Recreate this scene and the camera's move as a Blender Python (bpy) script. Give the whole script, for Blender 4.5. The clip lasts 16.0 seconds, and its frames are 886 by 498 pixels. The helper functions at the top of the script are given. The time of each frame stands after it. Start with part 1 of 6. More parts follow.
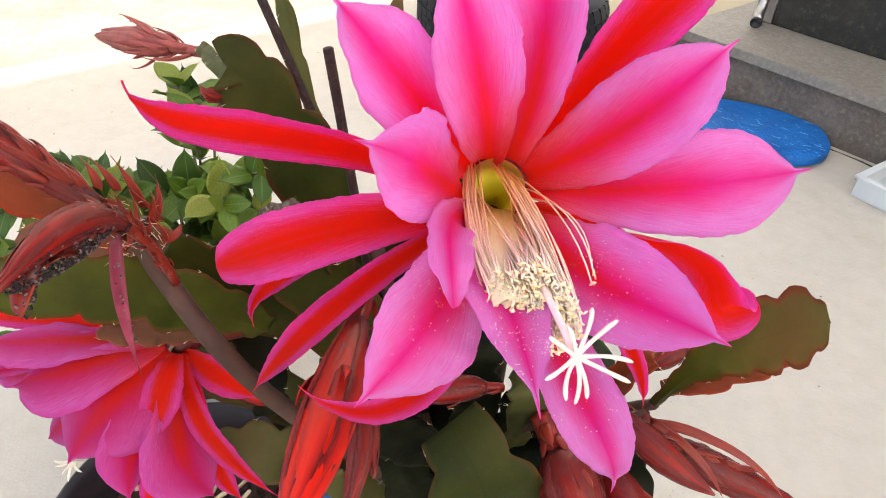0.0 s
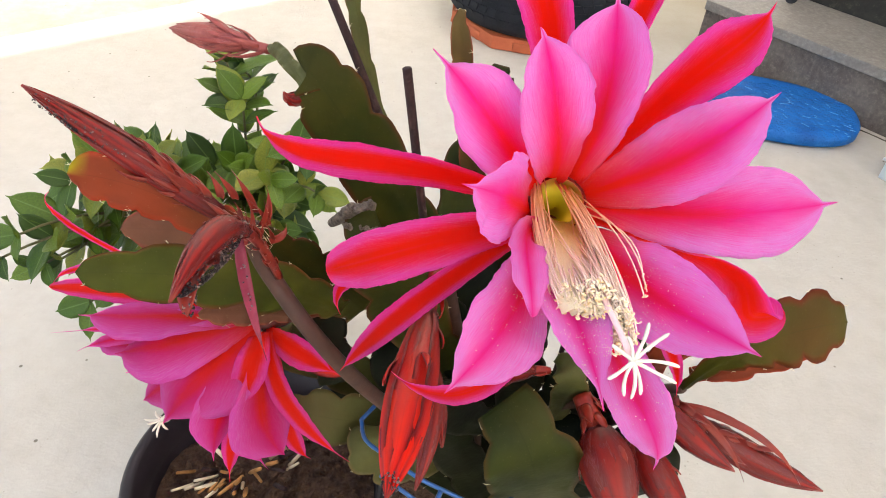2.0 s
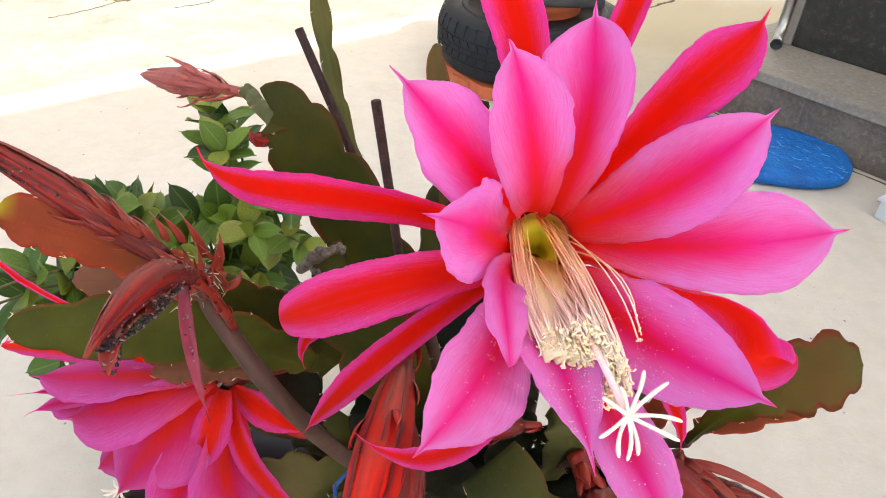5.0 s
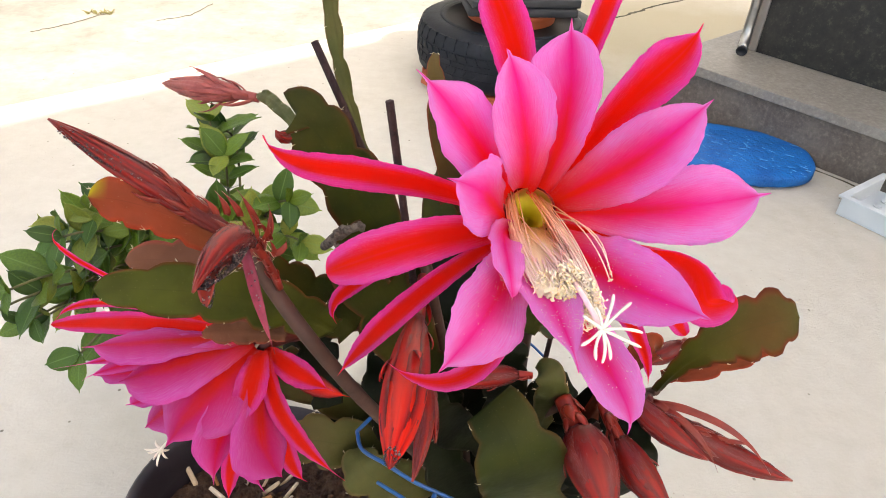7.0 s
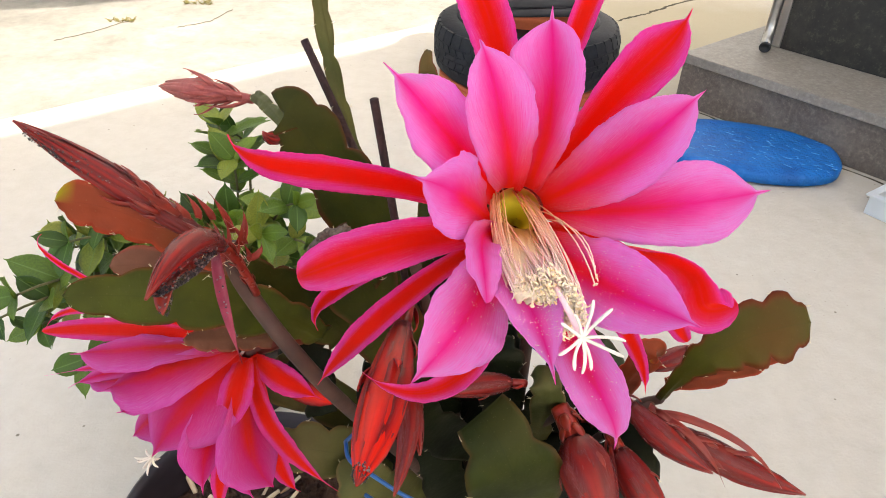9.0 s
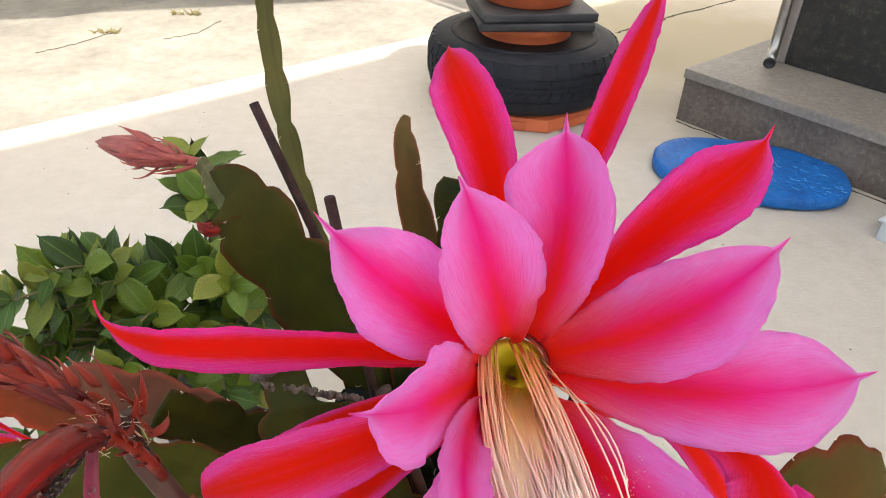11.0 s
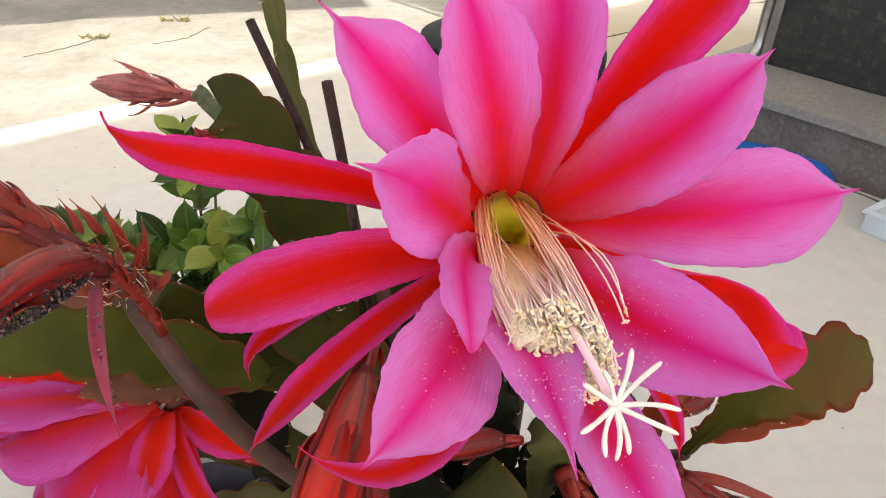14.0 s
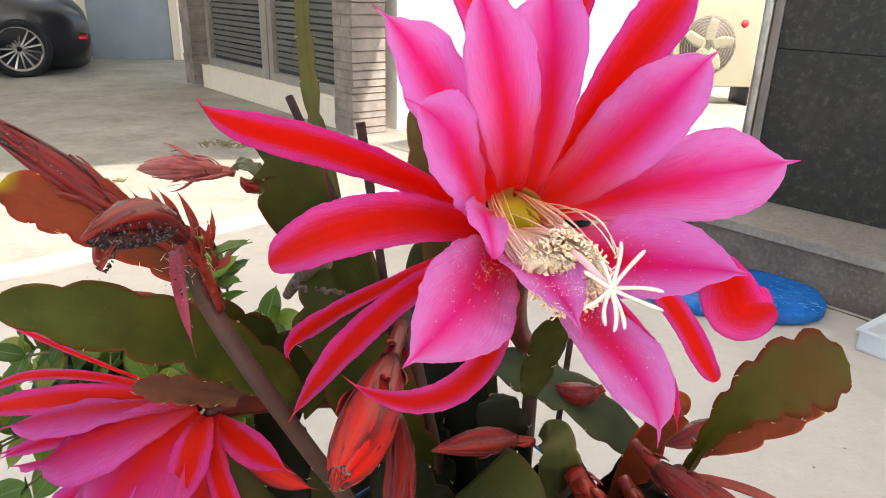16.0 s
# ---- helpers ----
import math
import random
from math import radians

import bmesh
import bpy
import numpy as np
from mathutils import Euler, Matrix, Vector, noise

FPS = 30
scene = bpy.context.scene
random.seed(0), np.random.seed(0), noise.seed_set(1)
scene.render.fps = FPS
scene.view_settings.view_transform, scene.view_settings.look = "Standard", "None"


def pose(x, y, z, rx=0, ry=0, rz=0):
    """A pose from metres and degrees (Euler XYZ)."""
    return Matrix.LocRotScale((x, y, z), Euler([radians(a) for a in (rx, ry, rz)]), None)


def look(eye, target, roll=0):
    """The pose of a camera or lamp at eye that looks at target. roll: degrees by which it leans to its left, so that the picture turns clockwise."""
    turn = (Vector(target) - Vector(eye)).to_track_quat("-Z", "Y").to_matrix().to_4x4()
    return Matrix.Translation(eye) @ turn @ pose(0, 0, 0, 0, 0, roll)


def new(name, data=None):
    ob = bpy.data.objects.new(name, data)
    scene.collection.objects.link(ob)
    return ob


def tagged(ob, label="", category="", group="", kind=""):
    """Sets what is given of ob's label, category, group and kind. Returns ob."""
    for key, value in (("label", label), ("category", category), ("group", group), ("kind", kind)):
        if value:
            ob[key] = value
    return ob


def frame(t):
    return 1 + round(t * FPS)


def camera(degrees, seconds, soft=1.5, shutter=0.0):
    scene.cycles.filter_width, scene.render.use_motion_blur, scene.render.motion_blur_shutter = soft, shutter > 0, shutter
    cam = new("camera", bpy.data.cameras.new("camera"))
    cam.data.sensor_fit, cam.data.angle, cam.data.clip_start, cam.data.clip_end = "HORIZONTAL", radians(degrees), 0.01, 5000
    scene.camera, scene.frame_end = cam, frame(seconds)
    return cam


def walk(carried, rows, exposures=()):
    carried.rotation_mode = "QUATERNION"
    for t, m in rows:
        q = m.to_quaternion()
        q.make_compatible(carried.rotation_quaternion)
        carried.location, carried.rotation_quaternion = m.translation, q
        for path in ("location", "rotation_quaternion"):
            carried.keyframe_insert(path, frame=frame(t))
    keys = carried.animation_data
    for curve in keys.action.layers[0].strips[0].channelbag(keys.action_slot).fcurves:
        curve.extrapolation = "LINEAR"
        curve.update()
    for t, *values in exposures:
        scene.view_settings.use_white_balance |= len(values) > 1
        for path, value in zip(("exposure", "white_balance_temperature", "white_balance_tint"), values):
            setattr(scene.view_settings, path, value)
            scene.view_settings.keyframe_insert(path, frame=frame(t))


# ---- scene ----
cam = camera(65.5, 16.0, soft=0.95)
ROWS = [
    (0, 0.0022, -0.0005, 0.8599, 53.06, -3.25, 0.06),
    (0.5, -0.0014, -0.0190, 0.8910, 50.35, -2.04, -0.60),
    (1, -0.0069, -0.0344, 0.9095, 50.14, -2.96, 0.30),
    (1.5, -0.0120, -0.0318, 0.9119, 50.97, -3.44, 1.11),
    (2, -0.0214, -0.0219, 0.8968, 49.90, -3.58, 2.23),
    (2.5, -0.0275, -0.0108, 0.8870, 50.01, -2.73, 2.23),
    (3, -0.0237, -0.0035, 0.8831, 49.80, -2.91, 1.18),
    (3.5, -0.0198, 0.0053, 0.8767, 51.32, -2.62, 0.45),
    (6, -0.0083, -0.0206, 0.8767, 54.46, -2.78, 1.79),
    (6.5, -0.0207, -0.0383, 0.8781, 53.83, -2.79, -0.97),
    (7, -0.0247, -0.0623, 0.8966, 55.11, -2.86, -0.73),
    (7.5, -0.0194, -0.0672, 0.8938, 55.21, -2.50, -0.46),
    (8, -0.0142, -0.0739, 0.8939, 55.30, -1.93, 0.81),
    (10.5, 0.0026, 0.0278, 0.8796, 55.22, -1.05, 0.20),
    (11, 0.0020, 0.0499, 0.8883, 55.66, -1.61, 0.43),
    (11.5, -0.0064, 0.0662, 0.8849, 55.35, -2.20, 0.87),
    (12, -0.0054, 0.0696, 0.8804, 55.48, -2.66, 0.85),
    (12.5, -0.0064, 0.0586, 0.8683, 55.08, -2.46, 0.21),
    (13, -0.0045, 0.0393, 0.8655, 55.68, -2.24, -0.71),
    (13.5, -0.0024, 0.0272, 0.8520, 56.10, -2.15, -0.20),
    (14, 0.0005, 0.0148, 0.8451, 57.07, -1.85, -0.52),
    (14.5, -0.0041, -0.0026, 0.8338, 58.88, -1.79, -0.55),
    (15, -0.0051, -0.0224, 0.8268, 62.26, -2.47, -1.07),
    (15.5, 0.0004, -0.0392, 0.8165, 63.74, -1.71, -0.95),
    (16, -0.0079, -0.0503, 0.8101, 69.29, -1.49, -0.90),
]
walk(cam, [(t, pose(x, y, z, rx, ry, rz)) for t, x, y, z, rx, ry, rz in ROWS], [(0.0, 2.03, 6700, 8), (8.0, 1.98, 6700, 8), (10.5, 1.82, 6700, 8), (12.0, 1.73, 6700, 8), (14.5, 1.75, 6700, 8), (16.0, 1.86, 6700, 8)])

# ---- world, sun ----
SUN_EL, SUN_DIR = radians(50), Vector((0.65, -0.76, 0)).normalized()
world = bpy.data.worlds.new("sky")
scene.world = world
world.use_nodes = True
sky = world.node_tree.nodes.new("ShaderNodeTexSky")
sky.sky_type, sky.sun_disc = "NISHITA", False
sky.sun_elevation, sky.sun_rotation = SUN_EL, math.atan2(SUN_DIR.x, SUN_DIR.y)
sky.air_density, sky.dust_density, sky.ozone_density = 1.0, 3.0, 1.0
back = world.node_tree.nodes["Background"]
back.inputs["Strength"].default_value = 0.15
world.node_tree.links.new(sky.outputs[0], back.inputs[0])
lamp = bpy.data.lights.new("sun", "SUN")
lamp.energy, lamp.angle, lamp.color = 3.0, radians(0.6), (1.0, 0.94, 0.86)
sun = new("sun", lamp)
sun.matrix_world = look(SUN_DIR * 20 * math.cos(SUN_EL) + Vector((0, 0, 20 * math.sin(SUN_EL))), (0, 0, 0))


# ---- materials ----
def lin(r, g, b):
    """Linear colour from eight-bit display values."""
    return tuple(((c / 255 + 0.055) / 1.055) ** 2.4 if c > 10 else c / 255 / 12.92 for c in (r, g, b)) + (1.0,)


class Nodes:
    """A node material under construction."""

    def __init__(self, name, rough=0.5, metal=0.0, coat=0.0, spec=0.5):
        self.mat = bpy.data.materials.new(name)
        self.mat.use_nodes = True
        self.tree = self.mat.node_tree
        self.bsdf = self.tree.nodes["Principled BSDF"]
        self.bsdf.inputs["Roughness"].default_value = rough
        self.bsdf.inputs["Metallic"].default_value = metal
        self.bsdf.inputs["Coat Weight"].default_value = coat
        self.bsdf.inputs["Specular IOR Level"].default_value = spec

    def add(self, kind, **values):
        node = self.tree.nodes.new(kind)
        for key, value in values.items():
            if key in node.inputs:
                self.put(value, node.inputs[key])
        return node

    def put(self, value, socket):
        if isinstance(value, bpy.types.NodeSocket):
            self.tree.links.new(value, socket)
        else:
            socket.default_value = value

    def coords(self, which="Object", scale=(1, 1, 1)):
        node = self.add("ShaderNodeTexCoord")
        m = self.add("ShaderNodeMapping", Scale=scale)
        self.put(node.outputs[which], m.inputs["Vector"])
        return m.outputs[0]

    def noise(self, scale, detail=4.0, rough=0.55, vector=None):
        node = self.add("ShaderNodeTexNoise", Scale=scale, Detail=detail, Roughness=rough)
        self.put(vector if vector else self.coords(), node.inputs["Vector"])
        return node.outputs["Fac"]

    def voronoi(self, scale, vector=None, feature="F1"):
        node = self.add("ShaderNodeTexVoronoi", Scale=scale)
        node.feature = feature
        self.put(vector if vector else self.coords(), node.inputs["Vector"])
        return node.outputs

    def ramp(self, fac, *stops):
        node = self.add("ShaderNodeValToRGB")
        ramp = node.color_ramp
        while len(ramp.elements) < len(stops):
            ramp.elements.new(0.5)
        for element, (place, colour) in zip(ramp.elements, stops):
            element.position = place
            element.color = colour if len(colour) == 4 else (*colour, 1)
        self.put(fac, node.inputs[0])
        return node.outputs[0]

    def grey(self, fac, a, b, lo=0.0, hi=1.0):
        node = self.add("ShaderNodeMapRange")
        for i, v in enumerate((fac, a, b, lo, hi)):
            self.put(v, node.inputs[i])
        return node.outputs[0]

    def calc(self, op, a, b=0.0):
        node = self.add("ShaderNodeMath")
        node.operation = op
        self.put(a, node.inputs[0])
        self.put(b, node.inputs[1])
        return node.outputs[0]

    def mix(self, fac, a, b, kind="MIX"):
        node = self.add("ShaderNodeMix")
        node.data_type, node.blend_type = "RGBA", kind
        self.put(fac, node.inputs[0])
        self.put(a, node.inputs[6])
        self.put(b, node.inputs[7])
        return node.outputs[2]

    def colour(self, value):
        self.put(value, self.bsdf.inputs["Base Color"])
        return self

    def rough(self, value):
        self.put(value, self.bsdf.inputs["Roughness"])
        return self

    def bump(self, height, strength=0.3, distance=0.002):
        node = self.add("ShaderNodeBump", Strength=strength, Distance=distance)
        self.put(height, node.inputs["Height"])
        self.put(node.outputs[0], self.bsdf.inputs["Normal"])
        return self

    def thin(self, weight, colour):
        """Lets light through from the other side, as petals and leaves do."""
        glow = self.add("ShaderNodeBsdfTranslucent")
        self.put(colour, glow.inputs["Color"])
        blend = self.add("ShaderNodeMixShader")
        self.put(weight, blend.inputs[0])
        self.put(self.bsdf.outputs[0], blend.inputs[1])
        self.put(glow.outputs[0], blend.inputs[2])
        self.put(blend.outputs[0], self.tree.nodes["Material Output"].inputs["Surface"])
        return self

    def uv(self):
        node = self.add("ShaderNodeUVMap")
        node.uv_map = "UVMap"
        split = self.add("ShaderNodeSeparateXYZ")
        self.put(node.outputs[0], split.inputs[0])
        return node.outputs[0], split.outputs[0], split.outputs[1]

    def random(self):
        return self.add("ShaderNodeObjectInfo").outputs["Random"]


def petal_material(name, stripe, middle, margin, heart, stripe_half, stripe_end, stops=(0.10, 0.36, 1.0), reach=0.68, rough=0.5, relief=0.8, clear=0.66, streak=1.0):
    """Colour runs across the petal from a red stripe to pale margins, with fine veins that fan out from the midrib."""
    n = Nodes(name, rough=rough, spec=0.3)
    n.bsdf.inputs["Sheen Weight"].default_value = 0.06
    n.bsdf.inputs["Sheen Roughness"].default_value = 0.4
    n.bsdf.inputs["Sheen Tint"].default_value = (1.0, 0.85, 0.97, 1)
    vec, along, across = n.uv()
    half = n.calc("MULTIPLY", n.calc("ABSOLUTE", n.calc("SUBTRACT", across, 0.5)), 2.0)
    # coordinates along and across the fanning veins
    lane = n.calc("ADD", n.calc("SUBTRACT", half, n.calc("MULTIPLY", along, 0.9)), n.calc("MULTIPLY", n.calc("GREATER_THAN", across, 0.5), 7.0))
    fan = n.add("ShaderNodeCombineXYZ")
    n.put(n.calc("MULTIPLY", along, 7.0), fan.inputs[0])
    n.put(n.calc("MULTIPLY", lane, 26.0), fan.inputs[1])
    n.put(n.calc("MULTIPLY", n.random(), 60.0), fan.inputs[2])
    spread = n.add("ShaderNodeCombineXYZ")
    n.put(along, spread.inputs[0])
    n.put(across, spread.inputs[1])
    n.put(n.calc("MULTIPLY", n.random(), 40.0), spread.inputs[2])
    vein = n.noise(1.7, 5, 0.65, fan.outputs[0])
    soft = n.noise(2.6, 3, 0.55, spread.outputs[0])
    grain = n.noise(1300, 3, 0.7)
    edge = n.calc("ADD", half, n.calc("MULTIPLY", n.calc("SUBTRACT", vein, 0.5), 0.16 * streak))
    edge = n.calc("ADD", edge, n.calc("MULTIPLY", n.calc("SUBTRACT", soft, 0.5), 0.42))
    edge = n.calc("ADD", edge, n.grey(along, 0.25, stripe_end, 0.0, stripe_half))
    c = n.ramp(edge, (stops[0], stripe), (stops[1], middle), (stops[2], margin), (1.0, margin))
    mask = n.calc("MULTIPLY", n.grey(along, 0.08, reach, 1.0, 0.0), n.grey(edge, 0.10, 0.72, 1.0, 0.0))
    c = n.mix(n.calc("MAXIMUM", mask, n.grey(along, 0.04, 0.34, 1.0, 0.0)), c, heart)
    c = n.mix(n.calc("MULTIPLY", n.grey(vein, 0.5, 0.72, 0.0, 0.42 * streak), n.grey(half, 0.2, 0.8)), c, n.mix(0.5, c, (1.0, 0.84, 0.97, 1)))
    c = n.mix(n.calc("MULTIPLY", n.grey(vein, 0.48, 0.28, 0.0, 0.3 * streak), n.grey(half, 0.15, 0.6)), c, middle)
    c = n.mix(n.calc("MULTIPLY", n.grey(grain, 0.54, 0.7, 0.0, 0.26 * streak * streak), n.grey(half, 0.2, 0.8)), c, n.mix(0.4, c, (1.0, 0.9, 0.97, 1)))
    c = n.mix(n.calc("MULTIPLY", n.grey(half, 0.07, 0.0, 0.0, 0.45), n.grey(along, 0.4, 0.6)), c, n.mix(0.6, stripe, middle))
    c = n.mix(n.grey(along, 0.93, 1.0, 0.0, 0.75), c, middle)
    n.colour(c).thin(clear, c)
    n.bump(n.calc("ADD", n.calc("ADD", vein, n.calc("MULTIPLY", n.noise(3.2, 4, 0.6, fan.outputs[0]), 0.5)), n.calc("MULTIPLY", grain, 0.45)), relief, 0.0011)
    return n.mat


SCARLET = lin(248, 42, 8)
PETAL = petal_material("pink_petal", lin(249, 36, 112), lin(251, 56, 180), lin(250, 166, 236), lin(255, 62, 36), 0.34, 1.0, (0.03, 0.24, 0.84), 0.63, relief=0.72, streak=1.35)
TEPAL = petal_material("red_tepal", lin(252, 42, 6), lin(250, 42, 34), lin(246, 76, 186), SCARLET, 0.16, 1.0, (0.24, 0.48, 0.76), 0.55)
WIDE_TEPAL = petal_material("red_wide_tepal", lin(252, 48, 10), lin(252, 50, 96), lin(252, 98, 202), SCARLET, 0.22, 1.0, (0.28, 0.56, 0.92), 0.62)
HANGING = petal_material("hanging_petal", lin(240, 42, 30), lin(230, 46, 142), lin(238, 106, 204), lin(240, 42, 30), 0.30, 1.0, (0.10, 0.36, 0.95), 0.70)
DEEP_TEPAL = petal_material("deep_bud_tepal", lin(144, 22, 11), lin(104, 14, 9), lin(112, 28, 19), lin(92, 19, 11), 0.1, 1.0, (0.22, 0.5, 0.95), rough=0.25, relief=0.25, clear=0.15, streak=0.35)
BUD_TEPAL = petal_material("bud_tepal", lin(226, 30, 8), lin(192, 20, 12), lin(112, 17, 16), lin(132, 30, 20), 0.05, 1.0, (0.26, 0.60, 0.95), rough=0.24, relief=0.2, clear=0.22, streak=0.25)


def cladode_material(name, body, dark, rim, rim_at, patch, end=None):
    n = Nodes(name, rough=0.6, spec=0.10)
    vec, along, across = n.uv()
    half = n.calc("MULTIPLY", n.calc("ABSOLUTE", n.calc("SUBTRACT", across, 0.5)), 2.0)
    big = n.noise(38, 3)
    c = n.mix(n.grey(big, 0.3, 0.7), body, dark)
    c = n.mix(n.grey(n.noise(14, 2), 0.45, 0.75, 0.0, 0.7), c, patch)
    c = n.mix(n.grey(n.calc("ADD", half, n.calc("MULTIPLY", big, 0.12)), rim_at, 1.06), c, rim)
    c = n.mix(n.grey(half, 0.03, 0.0, 0.0, 0.35), c, dark)
    if end:
        c = n.mix(n.calc("MULTIPLY", n.grey(along, 0.86, 0.98), n.grey(across, 0.4, 0.8)), c, end)
    specks = n.grey(n.voronoi(420)[0], 0.05, 0.14, 0.13, 0.0)
    c = n.mix(specks, c, lin(150, 140, 100))
    n.colour(c).rough(n.grey(big, 0.2, 0.8, 0.4, 0.62))
    n.bump(n.calc("ADD", n.noise(260, 3), n.calc("MULTIPLY", big, 2.0)), 0.25, 0.001)
    return n.mat


GREEN = cladode_material("green_cladode", lin(50, 53, 12), lin(33, 38, 9), lin(76, 38, 16), 0.92, lin(62, 56, 14))
LEVEL_GREEN = cladode_material("olive_green_cladode", lin(68, 72, 20), lin(46, 52, 14), lin(92, 52, 24), 0.92, lin(78, 72, 22))
# branch green darkened to near black, the plant's inner shade in its colour
SHADED_GREEN = cladode_material("shaded_green_cladode", lin(19, 24, 7), lin(11, 15, 5), lin(30, 22, 9), 0.92, lin(30, 32, 10))
BROWN = cladode_material("brown_cladode", lin(122, 51, 27), lin(94, 40, 20), lin(142, 50, 28), 0.8, lin(78, 50, 16), lin(140, 128, 16))
DULL_BROWN = cladode_material("dull_brown_cladode", lin(110, 68, 50), lin(86, 53, 38), lin(126, 58, 42), 0.8, lin(90, 64, 40))
MID_GREEN = cladode_material("mid_green_cladode", lin(44, 50, 14), lin(28, 34, 9), lin(66, 48, 20), 0.92, lin(60, 58, 18))
GREY_GREEN = cladode_material("grey_green_cladode", lin(66, 72, 46), lin(48, 54, 34), lin(78, 66, 46), 0.92, lin(76, 78, 48))
RUSSET = cladode_material("russet_cladode", lin(66, 64, 12), lin(50, 50, 10), lin(92, 34, 16), 0.78, lin(84, 48, 14))
PALE_GREEN = cladode_material("pale_green_cladode", lin(80, 80, 40), lin(60, 63, 32), lin(92, 76, 44), 0.9, lin(86, 76, 42))
TAN = cladode_material("tan_cladode", lin(92, 68, 38), lin(70, 54, 28), lin(122, 60, 42), 0.88, lin(84, 72, 34))


def bark_like(name, a, b, scale, rough=0.7, depth=0.001, strength=0.5):
    n = Nodes(name, rough=rough, spec=0.3)
    f = n.noise(scale, 5, 0.62)
    n.colour(n.ramp(f, (0.3, a), (0.7, b))).bump(n.noise(scale * 3, 4), strength, depth)
    return n.mat


STEM = bark_like("brown_stem", lin(58, 38, 30), lin(80, 53, 42), 60, 0.55)
RED_STEM = bark_like("red_stem", lin(70, 22, 16), lin(104, 34, 24), 70, 0.42)
BUD_RED = bark_like("bud_red", lin(104, 20, 14), lin(140, 30, 19), 50, 0.36, 0.0006)
BUD_BROWN = bark_like("bud_brown_red", lin(98, 26, 18), lin(138, 43, 28), 50, 0.30, 0.0006)
MAUVE = bark_like("mauve_tepal", lin(112, 28, 44), lin(146, 50, 68), 90, 0.5, 0.0006)
BUD_PINK = bark_like("bud_pink", lin(132, 58, 54), lin(164, 84, 76), 80, 0.5, 0.0008)
SPINE = bark_like("pale_spine", lin(200, 186, 150), lin(224, 212, 180), 200)
STICK = bark_like("dark_stick", lin(40, 24, 22), lin(66, 42, 38), 120, 0.8, 0.002, 0.8)
CALLUS = bark_like("grey_callus", lin(70, 58, 50), lin(134, 120, 106), 260, 0.95, 0.003, 1.0)
APHID = bark_like("dark_aphid", lin(24, 16, 20), lin(46, 36, 40), 900, 0.35)
APHID_PALE = bark_like("pale_aphid", lin(108, 92, 88), lin(140, 122, 116), 900, 0.5)
FILAMENT = Nodes("cream_filament", rough=0.45)
_d = FILAMENT.add("ShaderNodeVectorMath")
_d.operation = "DISTANCE"
FILAMENT.put(FILAMENT.coords(), _d.inputs[0])
_d.inputs[1].default_value = (0.0292, 0.2193, 0.7239)
_t = FILAMENT.ramp(FILAMENT.grey(_d.outputs["Value"], 0.006, 0.075), (0.0, lin(252, 206, 130)), (0.22, lin(255, 220, 172)), (0.6, lin(255, 232, 206)), (1.0, lin(255, 238, 214)))
FILAMENT.colour(_t).thin(0.12, _t)
FILAMENT = FILAMENT.mat
ANTHER = Nodes("yellow_anther", rough=0.8, spec=0.3)
_t = ANTHER.ramp(ANTHER.random(), (0.0, lin(255, 226, 166)), (0.5, lin(255, 238, 196)), (1.0, lin(255, 244, 214)))
ANTHER.colour(_t).thin(0.12, _t)
ANTHER = ANTHER.mat
WHITE = bark_like("stigma_white", lin(216, 207, 190), lin(228, 219, 204), 300, 0.6, 0.0003, 0.3)
STYLE_PINK = bark_like("pink_style", lin(250, 206, 200), lin(254, 222, 214), 300, 0.5, 0.0003, 0.3)
POLLEN = bark_like("pollen", lin(250, 226, 216), lin(255, 244, 236), 500, 0.9)
BUNDLE = Nodes("golden_filament_bundle", rough=0.5)
_v, _a, _c = BUNDLE.uv()
_m = BUNDLE.add("ShaderNodeMapping", Scale=(1.5, 40.0, 1.0))
BUNDLE.put(_v, _m.inputs["Vector"])
_f = BUNDLE.noise(1.4, 3, 0.6, _m.outputs[0])
_t = BUNDLE.ramp(_a, (0.0, lin(230, 204, 70)), (0.25, lin(255, 230, 126)), (0.55, lin(255, 242, 190)), (1.0, lin(255, 248, 216)))
_t = BUNDLE.mix(BUNDLE.grey(_f, 0.3, 0.7, 0.0, 0.7), _t, lin(255, 228, 170))
BUNDLE.colour(_t).thin(0.12, _t).bump(_f, 0.6, 0.0012)
BUNDLE = BUNDLE.mat
THROAT = Nodes("green_throat", rough=0.45)
_v, _a, _c = THROAT.uv()
_t = THROAT.ramp(_a, (0.0, lin(166, 144, 12)), (0.45, lin(236, 216, 70)), (0.8, lin(250, 222, 116)), (1.0, lin(254, 186, 122)))
THROAT.colour(_t).thin(0.6, _t)
THROAT = THROAT.mat
WIRE = Nodes("blue_wire", rough=0.35)
WIRE.colour(WIRE.ramp(WIRE.noise(50, 2), (0.3, lin(16, 62, 112)), (0.7, lin(26, 80, 136))))
WIRE = WIRE.mat


